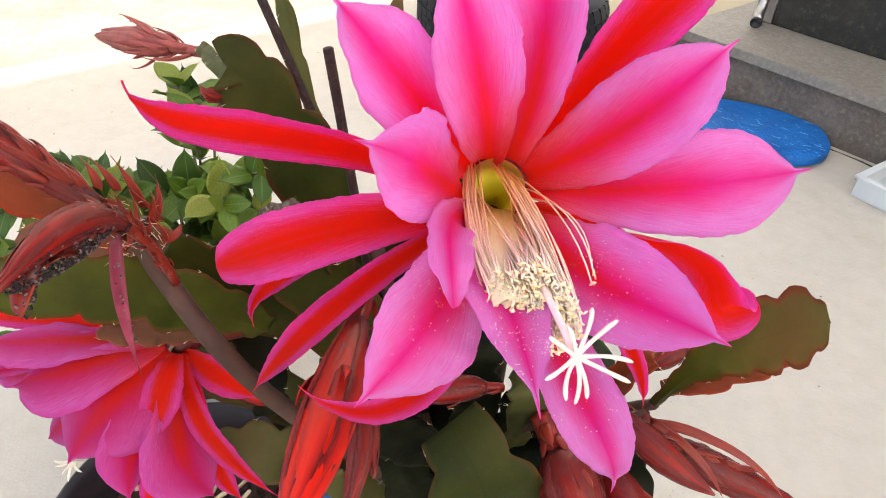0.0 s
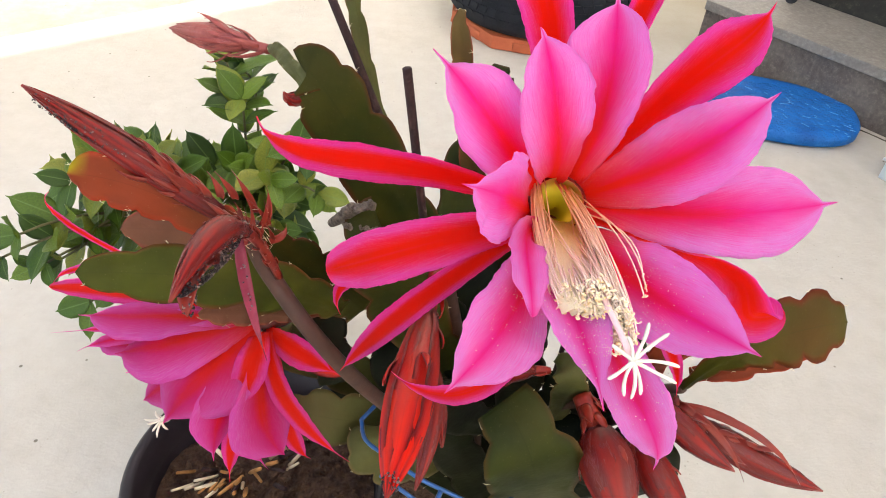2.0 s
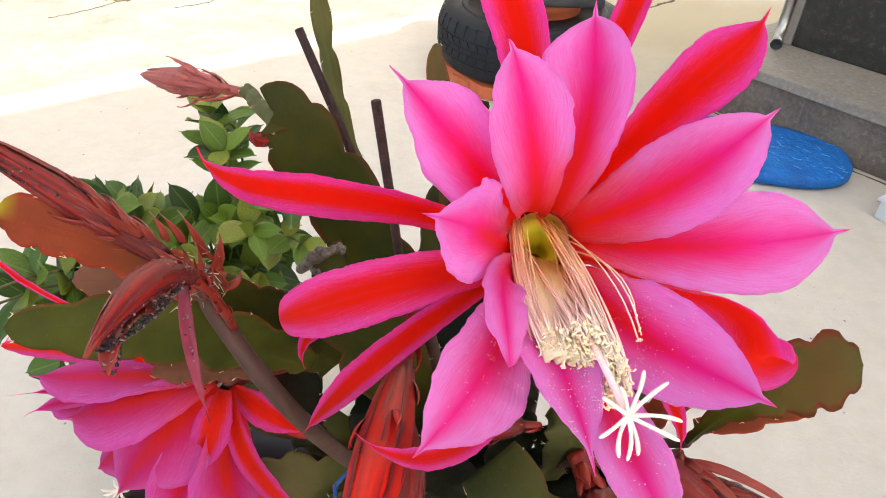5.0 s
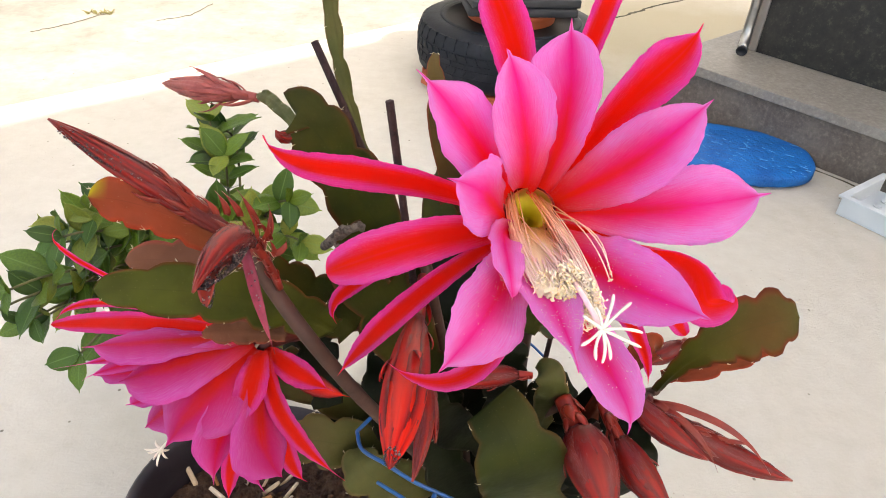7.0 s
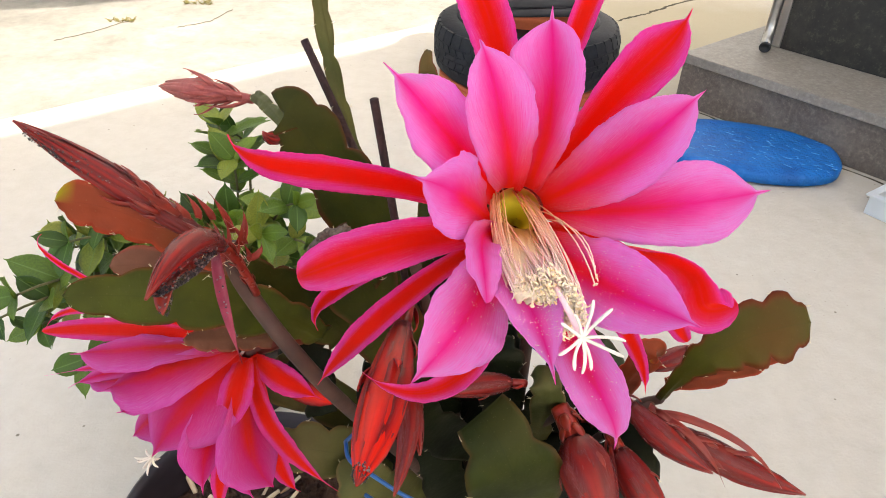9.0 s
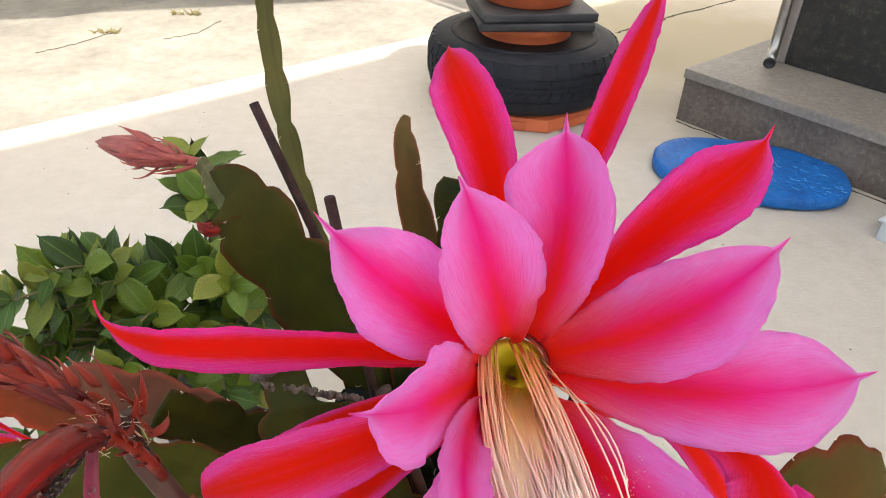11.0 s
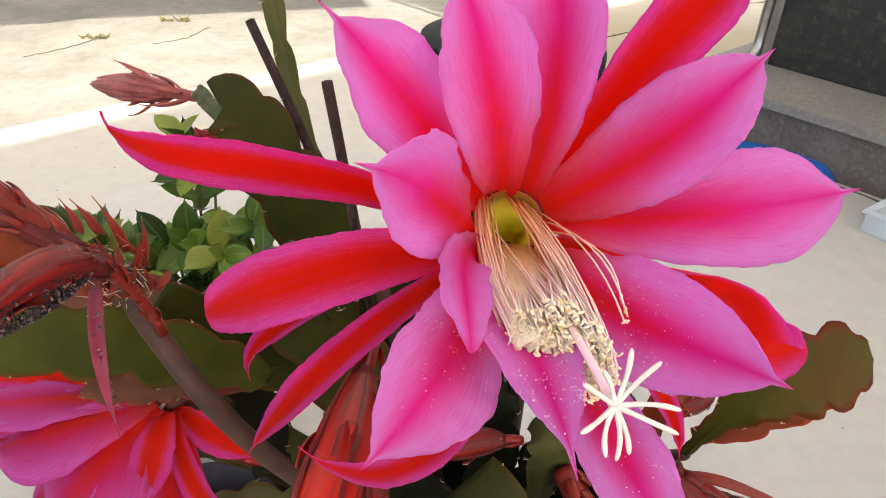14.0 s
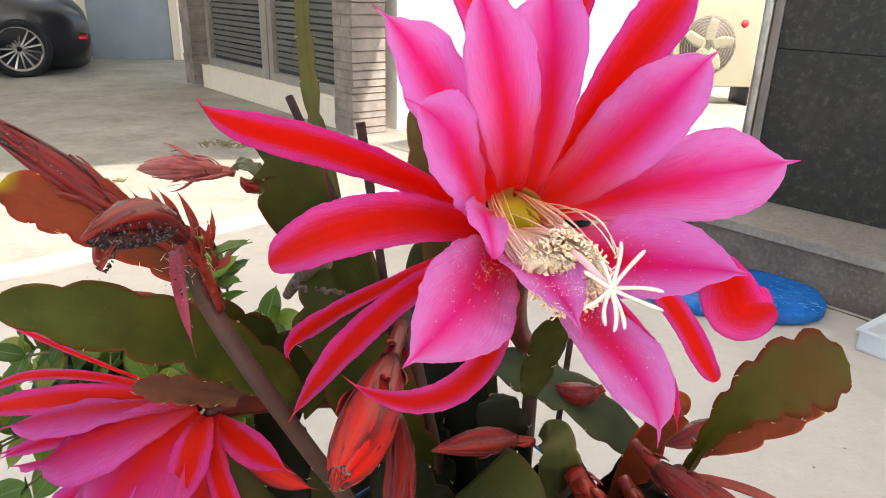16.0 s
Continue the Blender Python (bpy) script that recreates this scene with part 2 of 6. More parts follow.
def leaf_material():
    n = Nodes("glossy_leaf", rough=0.34, spec=0.4)
    vec, along, across = n.uv()
    half = n.calc("MULTIPLY", n.calc("ABSOLUTE", n.calc("SUBTRACT", across, 0.5)), 2.0)
    c = n.ramp(n.random(), (0.0, lin(52, 80, 22)), (0.35, lin(86, 116, 30)), (0.75, lin(118, 140, 42)), (1.0, lin(154, 156, 62)))
    c = n.mix(n.grey(n.noise(30, 3), 0.35, 0.7, 0.0, 0.4), c, lin(46, 70, 24))
    c = n.mix(n.grey(half, 0.08, 0.0, 0.0, 0.6), c, lin(120, 150, 74))
    n.colour(c).thin(0.35, c)
    veins = n.add("ShaderNodeTexWave", Scale=6.0, Distortion=1.0)
    n.put(vec, veins.inputs["Vector"])
    n.bump(n.calc("ADD", n.calc("MULTIPLY", veins.outputs["Fac"], 0.4), n.noise(200, 2)), 0.3, 0.001)
    return n.mat


LEAF = leaf_material()


def concrete(name, a, b, stain, stain_from=0.55, tan_patch=None):
    n = Nodes(name, rough=0.85, spec=0.3)
    broad, fine = n.noise(0.9, 5, 0.6), n.noise(22, 6, 0.7)
    c = n.ramp(broad, (0.3, a), (0.7, b))
    c = n.mix(n.grey(n.noise(3.3, 6, 0.7), stain_from, 0.85, 0.0, 0.6), c, stain)
    c = n.mix(n.grey(fine, 0.35, 0.75, 0.0, 0.35), c, stain)
    pits = n.grey(n.voronoi(55)[0], 0.04, 0.1, 0.5, 0.0)
    pits = n.calc("MULTIPLY", pits, n.grey(n.noise(4, 2), 0.5, 0.6))
    c = n.mix(pits, c, lin(110, 98, 82))
    c = n.mix(n.grey(n.voronoi(16)[0], 0.03, 0.055, 0.8, 0.0), c, lin(84, 74, 62))
    c = n.mix(n.grey(n.noise(0.35, 3, 0.5), 0.45, 0.75, 0.0, 0.3), c, stain)
    # ragged patch of a second colour, fading out from its middle
    if tan_patch:
        colour, middle, radius = tan_patch
        gap = n.add("ShaderNodeVectorMath")
        gap.operation = "DISTANCE"
        n.put(n.coords(), gap.inputs[0])
        gap.inputs[1].default_value = middle
        ragged = n.calc("ADD", gap.outputs["Value"], n.calc("MULTIPLY", n.noise(2.2, 6, 0.65), 0.8))
        c = n.mix(n.grey(ragged, radius + 0.75, radius - 0.25, 0.0, 0.85), c, colour)
    n.colour(c).bump(n.calc("ADD", n.noise(90, 6, 0.7), n.calc("MULTIPLY", broad, 2)), 0.35, 0.006)
    return n.mat


# the yard turns darker tan around a point beyond the step's corner
YARD = concrete("yard_concrete", lin(182, 176, 165), lin(194, 188, 177), lin(160, 150, 134), tan_patch=(lin(146, 134, 106), (1.15, 2.95, 0.0), 1.0))
LANE = concrete("lane_concrete", lin(130, 126, 117), lin(158, 153, 143), lin(76, 71, 64), 0.40)
RENDER_WHITE = concrete("white_render", lin(226, 222, 214), lin(236, 232, 226), lin(206, 200, 190), 0.6)
CREAM = concrete("cream_plinth", lin(206, 196, 180), lin(218, 208, 192), lin(176, 164, 146), 0.6)


def granite(name, a, b, c, scale, rough, fleck):
    n = Nodes(name, rough=rough)
    grain = n.voronoi(scale)
    base = n.ramp(n.noise(scale * 0.6, 5, 0.75), (0.3, a), (0.55, b), (0.78, c))
    base = n.mix(n.grey(grain[0], 0.05, 0.2, fleck, 0.0), base, c)
    base = n.mix(n.grey(n.noise(7, 5, 0.7), 0.5, 0.8, 0.0, 0.5), base, c)
    n.colour(base).bump(n.noise(scale * 2, 3), 0.15, 0.001)
    return n.mat


GRANITE_DARK = granite("polished_dark_granite", lin(17, 16, 14), lin(34, 32, 28), lin(84, 78, 68), 60, 0.5, 0.35)
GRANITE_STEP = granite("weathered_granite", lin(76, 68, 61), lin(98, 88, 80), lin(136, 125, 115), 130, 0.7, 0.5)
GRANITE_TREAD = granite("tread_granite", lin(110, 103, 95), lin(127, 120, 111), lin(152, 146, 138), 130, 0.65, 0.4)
RUBBER = bark_like("tyre_rubber", lin(12, 14, 19), lin(27, 30, 37), 24, 0.7, 0.002)
TERRACOTTA = bark_like("terracotta_plastic", lin(166, 82, 50), lin(186, 98, 62), 12, 0.6)
BLACK_PLASTIC = bark_like("black_plastic", lin(40, 40, 42), lin(58, 57, 58), 10, 0.55)
BLUE = bark_like("blue_plastic", lin(4, 78, 146), lin(18, 102, 176), 16, 0.55, 0.012, 0.8)
SCUFF = bark_like("pale_scuff", lin(62, 126, 184), lin(116, 164, 206), 30, 0.7)
POT = bark_like("dark_pot", lin(26, 20, 22), lin(40, 32, 35), 14, 0.5)
SOIL = bark_like("brown_soil", lin(54, 36, 27), lin(104, 76, 56), 90, 0.95, 0.01, 1.0)
STUB_TAN = bark_like("tan_stub", lin(140, 92, 48), lin(190, 140, 84), 60, 0.9)
CHIP = bark_like("pale_chip", lin(180, 150, 110), lin(222, 208, 184), 40, 0.9)
STEEL = Nodes("brushed_steel", rough=0.3, metal=1.0)
STEEL.colour(STEEL.ramp(STEEL.noise(20, 3), (0.3, lin(150, 148, 144)), (0.7, lin(186, 184, 180))))
STEEL = STEEL.mat
ALUMINIUM = bark_like("painted_aluminium", lin(128, 122, 116), lin(146, 140, 132), 10, 0.4)
GLASS_DARK = Nodes("dark_window_glass", rough=0.06, spec=0.8)
GLASS_DARK.colour(GLASS_DARK.ramp(GLASS_DARK.noise(2, 2), (0.3, lin(50, 52, 54)), (0.7, lin(78, 78, 78))))
GLASS_DARK = GLASS_DARK.mat
DOOR_BLUE = bark_like("grey_blue_door", lin(116, 128, 138), lin(132, 144, 152), 2, 0.5)
STONE = bark_like("grey_stone", lin(106, 98, 92), lin(144, 135, 127), 9, 0.9, 0.01, 0.6)
BLIND = bark_like("grey_blind", lin(84, 80, 76), lin(100, 96, 90), 6, 0.6)
MORTAR = bark_like("pale_mortar", lin(150, 142, 132), lin(168, 160, 150), 20, 0.95)
CAR_PAINT = Nodes("dark_blue_paint", rough=0.3, coat=0.4, spec=0.4)
CAR_PAINT.colour(CAR_PAINT.ramp(CAR_PAINT.noise(3, 2), (0.3, lin(10, 13, 22)), (0.7, lin(16, 20, 30))))
CAR_PAINT = CAR_PAINT.mat
# sheet of the added canopy, half letting the sun through
SHADE_ROOFING = Nodes("milky_shade_roof", rough=0.5)
SHADE_ROOFING.colour(SHADE_ROOFING.ramp(SHADE_ROOFING.noise(2, 3), (0.3, lin(214, 212, 206)), (0.7, lin(228, 226, 220)))).thin(0.6, lin(236, 234, 228))
SHADE_ROOFING = SHADE_ROOFING.mat
# sheet of the added awning: blocks the sun, passes soft light
SHADE_SHEET = Nodes("milky_shade_sheet", rough=0.5)
SHADE_SHEET.colour(SHADE_SHEET.ramp(SHADE_SHEET.noise(2, 3), (0.3, lin(226, 220, 208)), (0.7, lin(238, 234, 228)))).thin(0.66, lin(244, 240, 234))
SHADE_SHEET = SHADE_SHEET.mat
AC_WHITE = bark_like("ac_white", lin(136, 129, 111), lin(148, 141, 122), 3, 0.5)
FROSTED = Nodes("frosted_plastic", rough=0.35)
FROSTED.bsdf.inputs["Transmission Weight"].default_value = 0.35
FROSTED.colour(FROSTED.ramp(FROSTED.noise(6, 2), (0.3, lin(212, 218, 222)), (0.7, lin(234, 238, 240))))
FROSTED = FROSTED.mat
RED_MARK = bark_like("red_mark", lin(190, 40, 50), lin(206, 54, 60), 5, 0.5)


# ---- building blocks ----
def link(name, bm, material, smooth=True):
    me = bpy.data.meshes.new(name)
    bm.normal_update()
    bm.to_mesh(me)
    bm.free()
    for p in me.polygons:
        p.use_smooth = smooth
    for m in material if isinstance(material, (list, tuple)) else (material,):
        me.materials.append(m)
    return new(name, me)


def thing(name, place, label, category, group="", kind=""):
    ob = new(name)
    ob.location = place
    return tagged(ob, label, category, group, kind)


def part(name, bm, material, parent, label="", smooth=True):
    """Links a bmesh, in world metres, as one mesh under a thing or a part."""
    ob = link(name, bm, material, smooth)
    ob.parent = parent
    top = parent if parent.parent is None else parent.parent
    ob.matrix_parent_inverse = Matrix.Translation(-top.location) if parent is top else Matrix()
    return tagged(ob, label)


def solo(name, bm, material, label, category, kind="", group="", smooth=True):
    return tagged(link(name, bm, material, smooth), label, category, group, kind)


def box(bm, lo, hi, m=Matrix(), bevel=0.0):
    got = bmesh.ops.create_cube(bm, size=1.0)["verts"]
    lo, hi = Vector(lo), Vector(hi)
    for v in got:
        v.co = m @ (lo + Vector((v.co.x + 0.5, v.co.y + 0.5, v.co.z + 0.5)) * (hi - lo))
    if bevel:
        edges = {e for v in got for e in v.link_edges}
        bmesh.ops.bevel(bm, geom=list(edges), offset=bevel, segments=2, affect="EDGES", profile=0.6)
    return bm


def lathe(bm, rows, m=Matrix(), segs=32, closed=False):
    """Turns (radius, height) rows about z."""
    rings = []
    for r, z in rows:
        rings.append([bm.verts.new(m @ Vector((r * math.cos(a), r * math.sin(a), z))) for a in (2 * math.pi * k / segs for k in range(segs))])
    pairs = list(zip(rings, rings[1:]))
    if closed:
        pairs.append((rings[-1], rings[0]))
    for a, b in pairs:
        for k in range(segs):
            bm.faces.new((a[k], a[(k + 1) % segs], b[(k + 1) % segs], b[k]))
    if not closed:
        for ring in (rings[0], rings[-1]):
            if (ring[0].co - ring[segs // 2].co).length > 1e-5:
                bm.faces.new(ring if ring is rings[-1] else ring[::-1])
    return bm


def frame_along(points):
    """Tangents and steady normals along a row of points."""
    tangents = []
    for i in range(len(points)):
        a, b = points[max(i - 1, 0)], points[min(i + 1, len(points) - 1)]
        tangents.append((b - a).normalized())
    side = tangents[0].orthogonal().normalized()
    sides = []
    for t in tangents:
        side = (side - t * side.dot(t)).normalized()
        sides.append(side.copy())
    return tangents, sides


def tube(bm, points, radii, segs=8, flat=1.0):
    """A round tube through points; flat squeezes it one way."""
    points = [Vector(p) for p in points]
    tangents, sides = frame_along(points)
    rings = []
    for p, t, s, r in zip(points, tangents, sides, radii):
        other = t.cross(s)
        rings.append([bm.verts.new(p + (s * math.cos(a) + other * math.sin(a) * flat) * r) for a in (2 * math.pi * k / segs for k in range(segs))])
    for a, b in zip(rings, rings[1:]):
        for k in range(segs):
            bm.faces.new((a[k], a[(k + 1) % segs], b[(k + 1) % segs], b[k]))
    bm.faces.new(rings[0][::-1])
    bm.faces.new(rings[-1])
    return bm


def arc(a, b, c, n):
    """n points of the smooth bow from a through b, half way, to c."""
    a, b, c = Vector(a), Vector(b), Vector(c)
    k = 2 * b - (a + c) / 2
    return [a * (1 - u) ** 2 + k * (2 * u * (1 - u)) + c * u * u for u in (i / (n - 1) for i in range(n))]


def bow(a, b, c, d, n):
    """n points of the cubic bow from a to d with the handles b and c."""
    a, b, c, d = Vector(a), Vector(b), Vector(c), Vector(d)
    return [a * (1 - u) ** 3 + b * (3 * u * (1 - u) ** 2) + c * (3 * u * u * (1 - u)) + d * u ** 3 for u in (i / (n - 1) for i in range(n))]


def smooth_path(points, per=6):
    """A smooth curve through all the points."""
    p = [Vector(q) for q in points]
    p = [p[0] * 2 - p[1]] + p + [p[-1] * 2 - p[-2]]
    out = []
    for a, b, c, d in zip(p, p[1:], p[2:], p[3:]):
        for k in range(per):
            u = k / per
            out.append((2 * b + (c - a) * u + (2 * a - 5 * b + 4 * c - d) * u * u + (3 * b - a - 3 * c + d) * u ** 3) / 2)
    return out + [p[-2]]


def petal_shape(peak, base, spike, blunt):
    """Half-width along a petal: from the base to the peak, then to a point, a thin spike or a blunt end."""
    def shape(u):
        if u < peak:
            return base + (1 - base) * math.sin(math.pi / 2 * u / peak) ** 0.9
        end = 1.0 - spike
        k = min((u - peak) / (end - peak), 1.0)
        body = (1 - k ** 2.2) ** 0.55 if blunt else (1 - k ** 1.9) ** 0.95
        tail = 0.055 * max(1 - u, 0) / spike + 0.004 if spike else 0.0
        return max(body, tail, 0.004)
    return shape


def cladode_shape(notches, base, seed=0, tip=None, rise=0.45):
    """Half-widths, left and right, along a leaf-like stem with rounded teeth; tip is the width of a cut-off end."""
    rnd = random.Random(seed)
    shift = [rnd.random(), rnd.random()]
    deep = [[rnd.uniform(0.6, 1.3) for _ in range(notches + 3)] for _ in (0, 1)]

    def tooth(u, s):
        k = u * notches + shift[s]
        d = deep[s][int(k)] * 0.27
        k %= 1.0
        return 1.0 - d * (1 - min(k / 0.55, (1 - k) / 0.22, 1.0)) ** 1.6

    def shape(u):
        if u < rise:
            body = base + (1 - base) * math.sin(math.pi / 2 * u / rise) ** (1 if rise < 0.5 else 2.2)
        elif tip is None:
            top = max(rise, 0.62)
            body = (1 - max((u - top) / (1 - top), 0) ** 2.4) ** 0.5
        else:
            body = 1 - (1 - tip) * max((u - 0.5) / 0.5, 0) ** 1.5
        return max(body * tooth(u, 0), 0.01), max(body * tooth(u, 1), 0.01)
    return shape


def ribbon(a, b, c, width, facing, shape, cup=0.0, fold=0.0, twist=(0.0, 0.0), wave=0.0, n=22, across=10, thick=0.0006, rib=0.0, seed=0, curl=0.0, handles=None, ragged=0.0):
    """A thin curved blade from a through b to c, its face turned to facing, closed into a solid."""
    rnd = random.Random(seed)
    pts = arc(a, b, c, n + 1) if handles is None else bow(a, *handles, c, n + 1)
    tangents, _ = frame_along(pts)
    phase = [rnd.uniform(0, 6.3) for _ in range(4)]
    bm = bmesh.new()
    uv = bm.loops.layers.uv.new("UVMap")
    facing = Vector(facing).normalized()
    grids = [[], []]
    coords = {}
    for i, (p, t) in enumerate(zip(pts, tangents)):
        u = i / n
        normal = (facing - t * facing.dot(t)).normalized()
        normal = Matrix.Rotation(radians(twist[0] + (twist[1] - twist[0]) * u), 3, t) @ normal
        side = t.cross(normal).normalized()
        both = shape(u)
        both = both if isinstance(both, tuple) else (both, both)
        rows = ([], [])
        for j in range(across + 1):
            v = 2 * j / across - 1
            w = width / 2 * both[v > 0]
            lift = cup * w * v * v + fold * w * abs(v) - curl * w * v * v * u
            ripple = wave * abs(v) ** 2 * (math.sin(9 * u + phase[0] + (2 if v > 0 else 0)) + 0.6 * math.sin(23 * u + phase[1] + (1 if v > 0 else 0)) + 0.35 * math.sin(51 * u + phase[2])) * min(1.0, w / (width * 0.2))
            edge = 1 + abs(v) * (0.009 * math.sin(37 * u + phase[3] + v) + 0.005 * math.sin(89 * u + phase[2] + 2 * v))
            half = (thick + rib * math.exp(-(v / 0.16) ** 2) * (1 - 0.8 * u)) * (1 - 0.75 * v * v) / 2
            torn = ragged * abs(v) ** 6 * math.copysign(1, v) * (noise.noise((u * 34, 3 * v, seed * 1.7)) + 0.8 * noise.noise((u * 90, 3 * v, seed * 2.3 + 9))) * min(1.0, w / (width * 0.15))
            q = p + side * (v * w * edge + torn) + normal * (lift + ripple)
            for row, sign in ((rows[0], 1), (rows[1], -1)):
                vert = bm.verts.new(q + normal * half * sign)
                coords[vert] = (u, 0.5 + 0.5 * v)
                row.append(vert)
        grids[0].append(rows[0])
        grids[1].append(rows[1])
    for top, flip in ((grids[0], True), (grids[1], False)):
        for r, s in zip(top, top[1:]):
            for j in range(across):
                q = (r[j], r[j + 1], s[j + 1], s[j])
                bm.faces.new(q if flip else q[::-1])
    for r, s, x, y in zip(grids[0], grids[0][1:], grids[1], grids[1][1:]):
        bm.faces.new((r[0], s[0], y[0], x[0]))
        bm.faces.new((s[-1], r[-1], x[-1], y[-1]))
    bm.faces.new(grids[0][0] + grids[1][0][::-1])
    bm.faces.new(grids[0][-1][::-1] + grids[1][-1])
    for f in bm.faces:
        for loop in f.loops:
            loop[uv].uv = coords[loop.vert]
    bmesh.ops.recalc_face_normals(bm, faces=bm.faces)
    return bm


# ---- ground ----
ALONG = Vector((0.76, 0.65, 0)).normalized()      # run of the joint between yard and lane
ACROSS = Vector((-0.65, 0.76, 0)).normalized()    # from the yard to the lane


def sheet(corners, z, cut):
    bm = bmesh.new()
    bmesh.ops.create_grid(bm, x_segments=cut, y_segments=cut, size=0.5)
    o, ex, ey = (Vector(c) for c in corners)
    for v in bm.verts:
        v.co = o + ex * (v.co.x + 0.5) + ey * (v.co.y + 0.5) + Vector((0, 0, z))
    return bm


bm = bmesh.new()
bmesh.ops.create_grid(bm, x_segments=2, y_segments=2, size=400)
for v in bm.verts:
    v.co.z = -0.02
solo("ground", bm, LANE, "grey worn concrete ground reaching far out", "ground", "structure")

JOINT = Vector((-0.713, 2.39, 0))
yard_m = Matrix.Translation(JOINT) @ Matrix(((ALONG.x, ACROSS.x, 0, 0), (ALONG.y, ACROSS.y, 0, 0), (0, 0, 1, 0), (0, 0, 0, 1)))
bm = box(bmesh.new(), (-7, -9, -0.1), (7, -0.006, 0.0), yard_m, 0.004)
solo("yard", bm, YARD, "pale smooth concrete yard slab with faint stains", "pavement", "structure")
bm = box(bmesh.new(), (-7, 0.006, -0.1), (9, 1.1, -0.004), yard_m, 0.004)
solo("lane", bm, LANE, "sunlit rough pale concrete strip beside the yard", "pavement", "structure")


def crack(points, width):
    """A thin raised seam of dirt that wanders along points."""
    rnd = random.Random(len(points))
    bm = bmesh.new()
    row = []
    for a, b in zip(points, points[1:]):
        a, b = Vector((*a, 0)), Vector((*b, 0))
        for k in range(10):
            p = a.lerp(b, k / 10) + Vector((rnd.uniform(-1, 1), rnd.uniform(-1, 1), 0)) * 0.006
            row.append(p)
    side = (row[-1] - row[0]).cross(Vector((0, 0, 1))).normalized()
    left = [bm.verts.new(p + side * width * rnd.uniform(0.3, 1) + Vector((0, 0, -0.001))) for p in row]
    right = [bm.verts.new(p - side * width * rnd.uniform(0.3, 1) + Vector((0, 0, -0.001))) for p in row]
    top = [bm.verts.new(p + Vector((0, 0, 0.0012))) for p in row]
    for i in range(len(row) - 1):
        bm.faces.new((left[i], left[i + 1], top[i + 1], top[i]))
        bm.faces.new((top[i], top[i + 1], right[i + 1], right[i]))
    return bm


DIRT = bark_like("dirt", lin(48, 44, 34), lin(84, 76, 58), 60, 0.95)
for pts, w in ((((-1.512, 2.573), (-1.420, 2.690), (-1.320, 2.870)), 0.0015), (((-1.106, 2.778), (-1.002, 2.871), (-0.946, 3.085)), 0.0011)):
    solo("crack", crack(pts, w), DIRT, "dark dirt-filled hairline crack in the concrete", "crack", "structure", smooth=False)


def weed(place, size, count, seed):
    rnd = random.Random(seed)
    t = thing("weed", (*place, 0), "small dry weeds growing out of the crack", "weed")
    bm = bmesh.new()
    for _ in range(count):
        a = rnd.uniform(0, 6.28)
        p = Vector((*place, -0.004)) + Vector((rnd.uniform(-1, 1) * size, rnd.uniform(-1, 1) * size * 0.4, 0))
        q = p + Vector((math.cos(a), math.sin(a), rnd.uniform(0.2, 0.9))) * size * rnd.uniform(0.2, 0.5)
        tube(bm, [p, (p + q) / 2 + Vector((0, 0, size * 0.1)), q], (0.0018, 0.0022, 0.0004), 5, 0.4)
    tagged(part("tuft", bm, WEED, t), kind="stuff")
    return t


WEED = bark_like("dry_weed", lin(92, 88, 48), lin(124, 112, 66), 60, 0.9)
weed((-1.357, 2.848), 0.05, 40, 1)
weed((-1.133, 3.138), 0.06, 40, 2)
weed((-1.083, 3.585), 0.12, 60, 3)

# ---- the raised entrance: step, wall, pipe ----
CORNER, RUN = Vector((0.755, 2.13, 0)), Vector((0.645, -0.764, 0)).normalized()
INTO = Vector((0.764, 0.645, 0)).normalized()
step_m = Matrix.Translation(CORNER) @ Matrix(((RUN.x, INTO.x, 0, 0), (RUN.y, INTO.y, 0, 0), (0, 0, 1, 0), (0, 0, 0, 1)))
step = thing("step", CORNER, "grey granite entrance step with a paler worn tread slab", "step", kind="structure")
joints = (0.0, 0.86, 1.72, 2.6)
for a, b in zip(joints, joints[1:]):
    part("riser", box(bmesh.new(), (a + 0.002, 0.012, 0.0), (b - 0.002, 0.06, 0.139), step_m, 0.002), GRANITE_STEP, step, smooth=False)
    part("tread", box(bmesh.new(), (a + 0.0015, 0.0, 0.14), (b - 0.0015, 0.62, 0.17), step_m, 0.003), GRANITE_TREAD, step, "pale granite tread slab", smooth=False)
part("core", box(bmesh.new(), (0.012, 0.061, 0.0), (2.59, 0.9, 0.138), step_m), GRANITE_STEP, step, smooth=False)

foot_dirt = [(step_m @ Vector((x, -0.004 + 0.006 * math.sin(7 * x), 0))).xy for x in (0.02, 0.3, 0.6, 0.9, 1.25, 1.6, 2.0, 2.5)]
solo("dirt_seam", crack([tuple(q) for q in foot_dirt], 0.011), DIRT, "brown dirt gathered along the foot of the step", "dirt", "structure", smooth=False)

wall = thing("wall_east", step_m @ Vector((0.3, 0.3, 0.17)), "polished dark granite wall panels over the step", "wall", kind="structure")
for k, (a, b) in enumerate(((0.165, 0.9), (0.902, 1.7), (1.702, 2.6))):
    for lo, hi in ((0.171, 0.66), (0.662, 1.3), (1.302, 2.4)):
        part("panel", box(bmesh.new(), (a, 0.30, lo), (b, 0.36, hi), step_m, 0.0015), GRANITE_DARK, wall, smooth=False)
part("backing", box(bmesh.new(), (0.17, 0.361, 0.171), (2.6, 0.6, 2.4), step_m), RENDER_WHITE, wall, smooth=False)
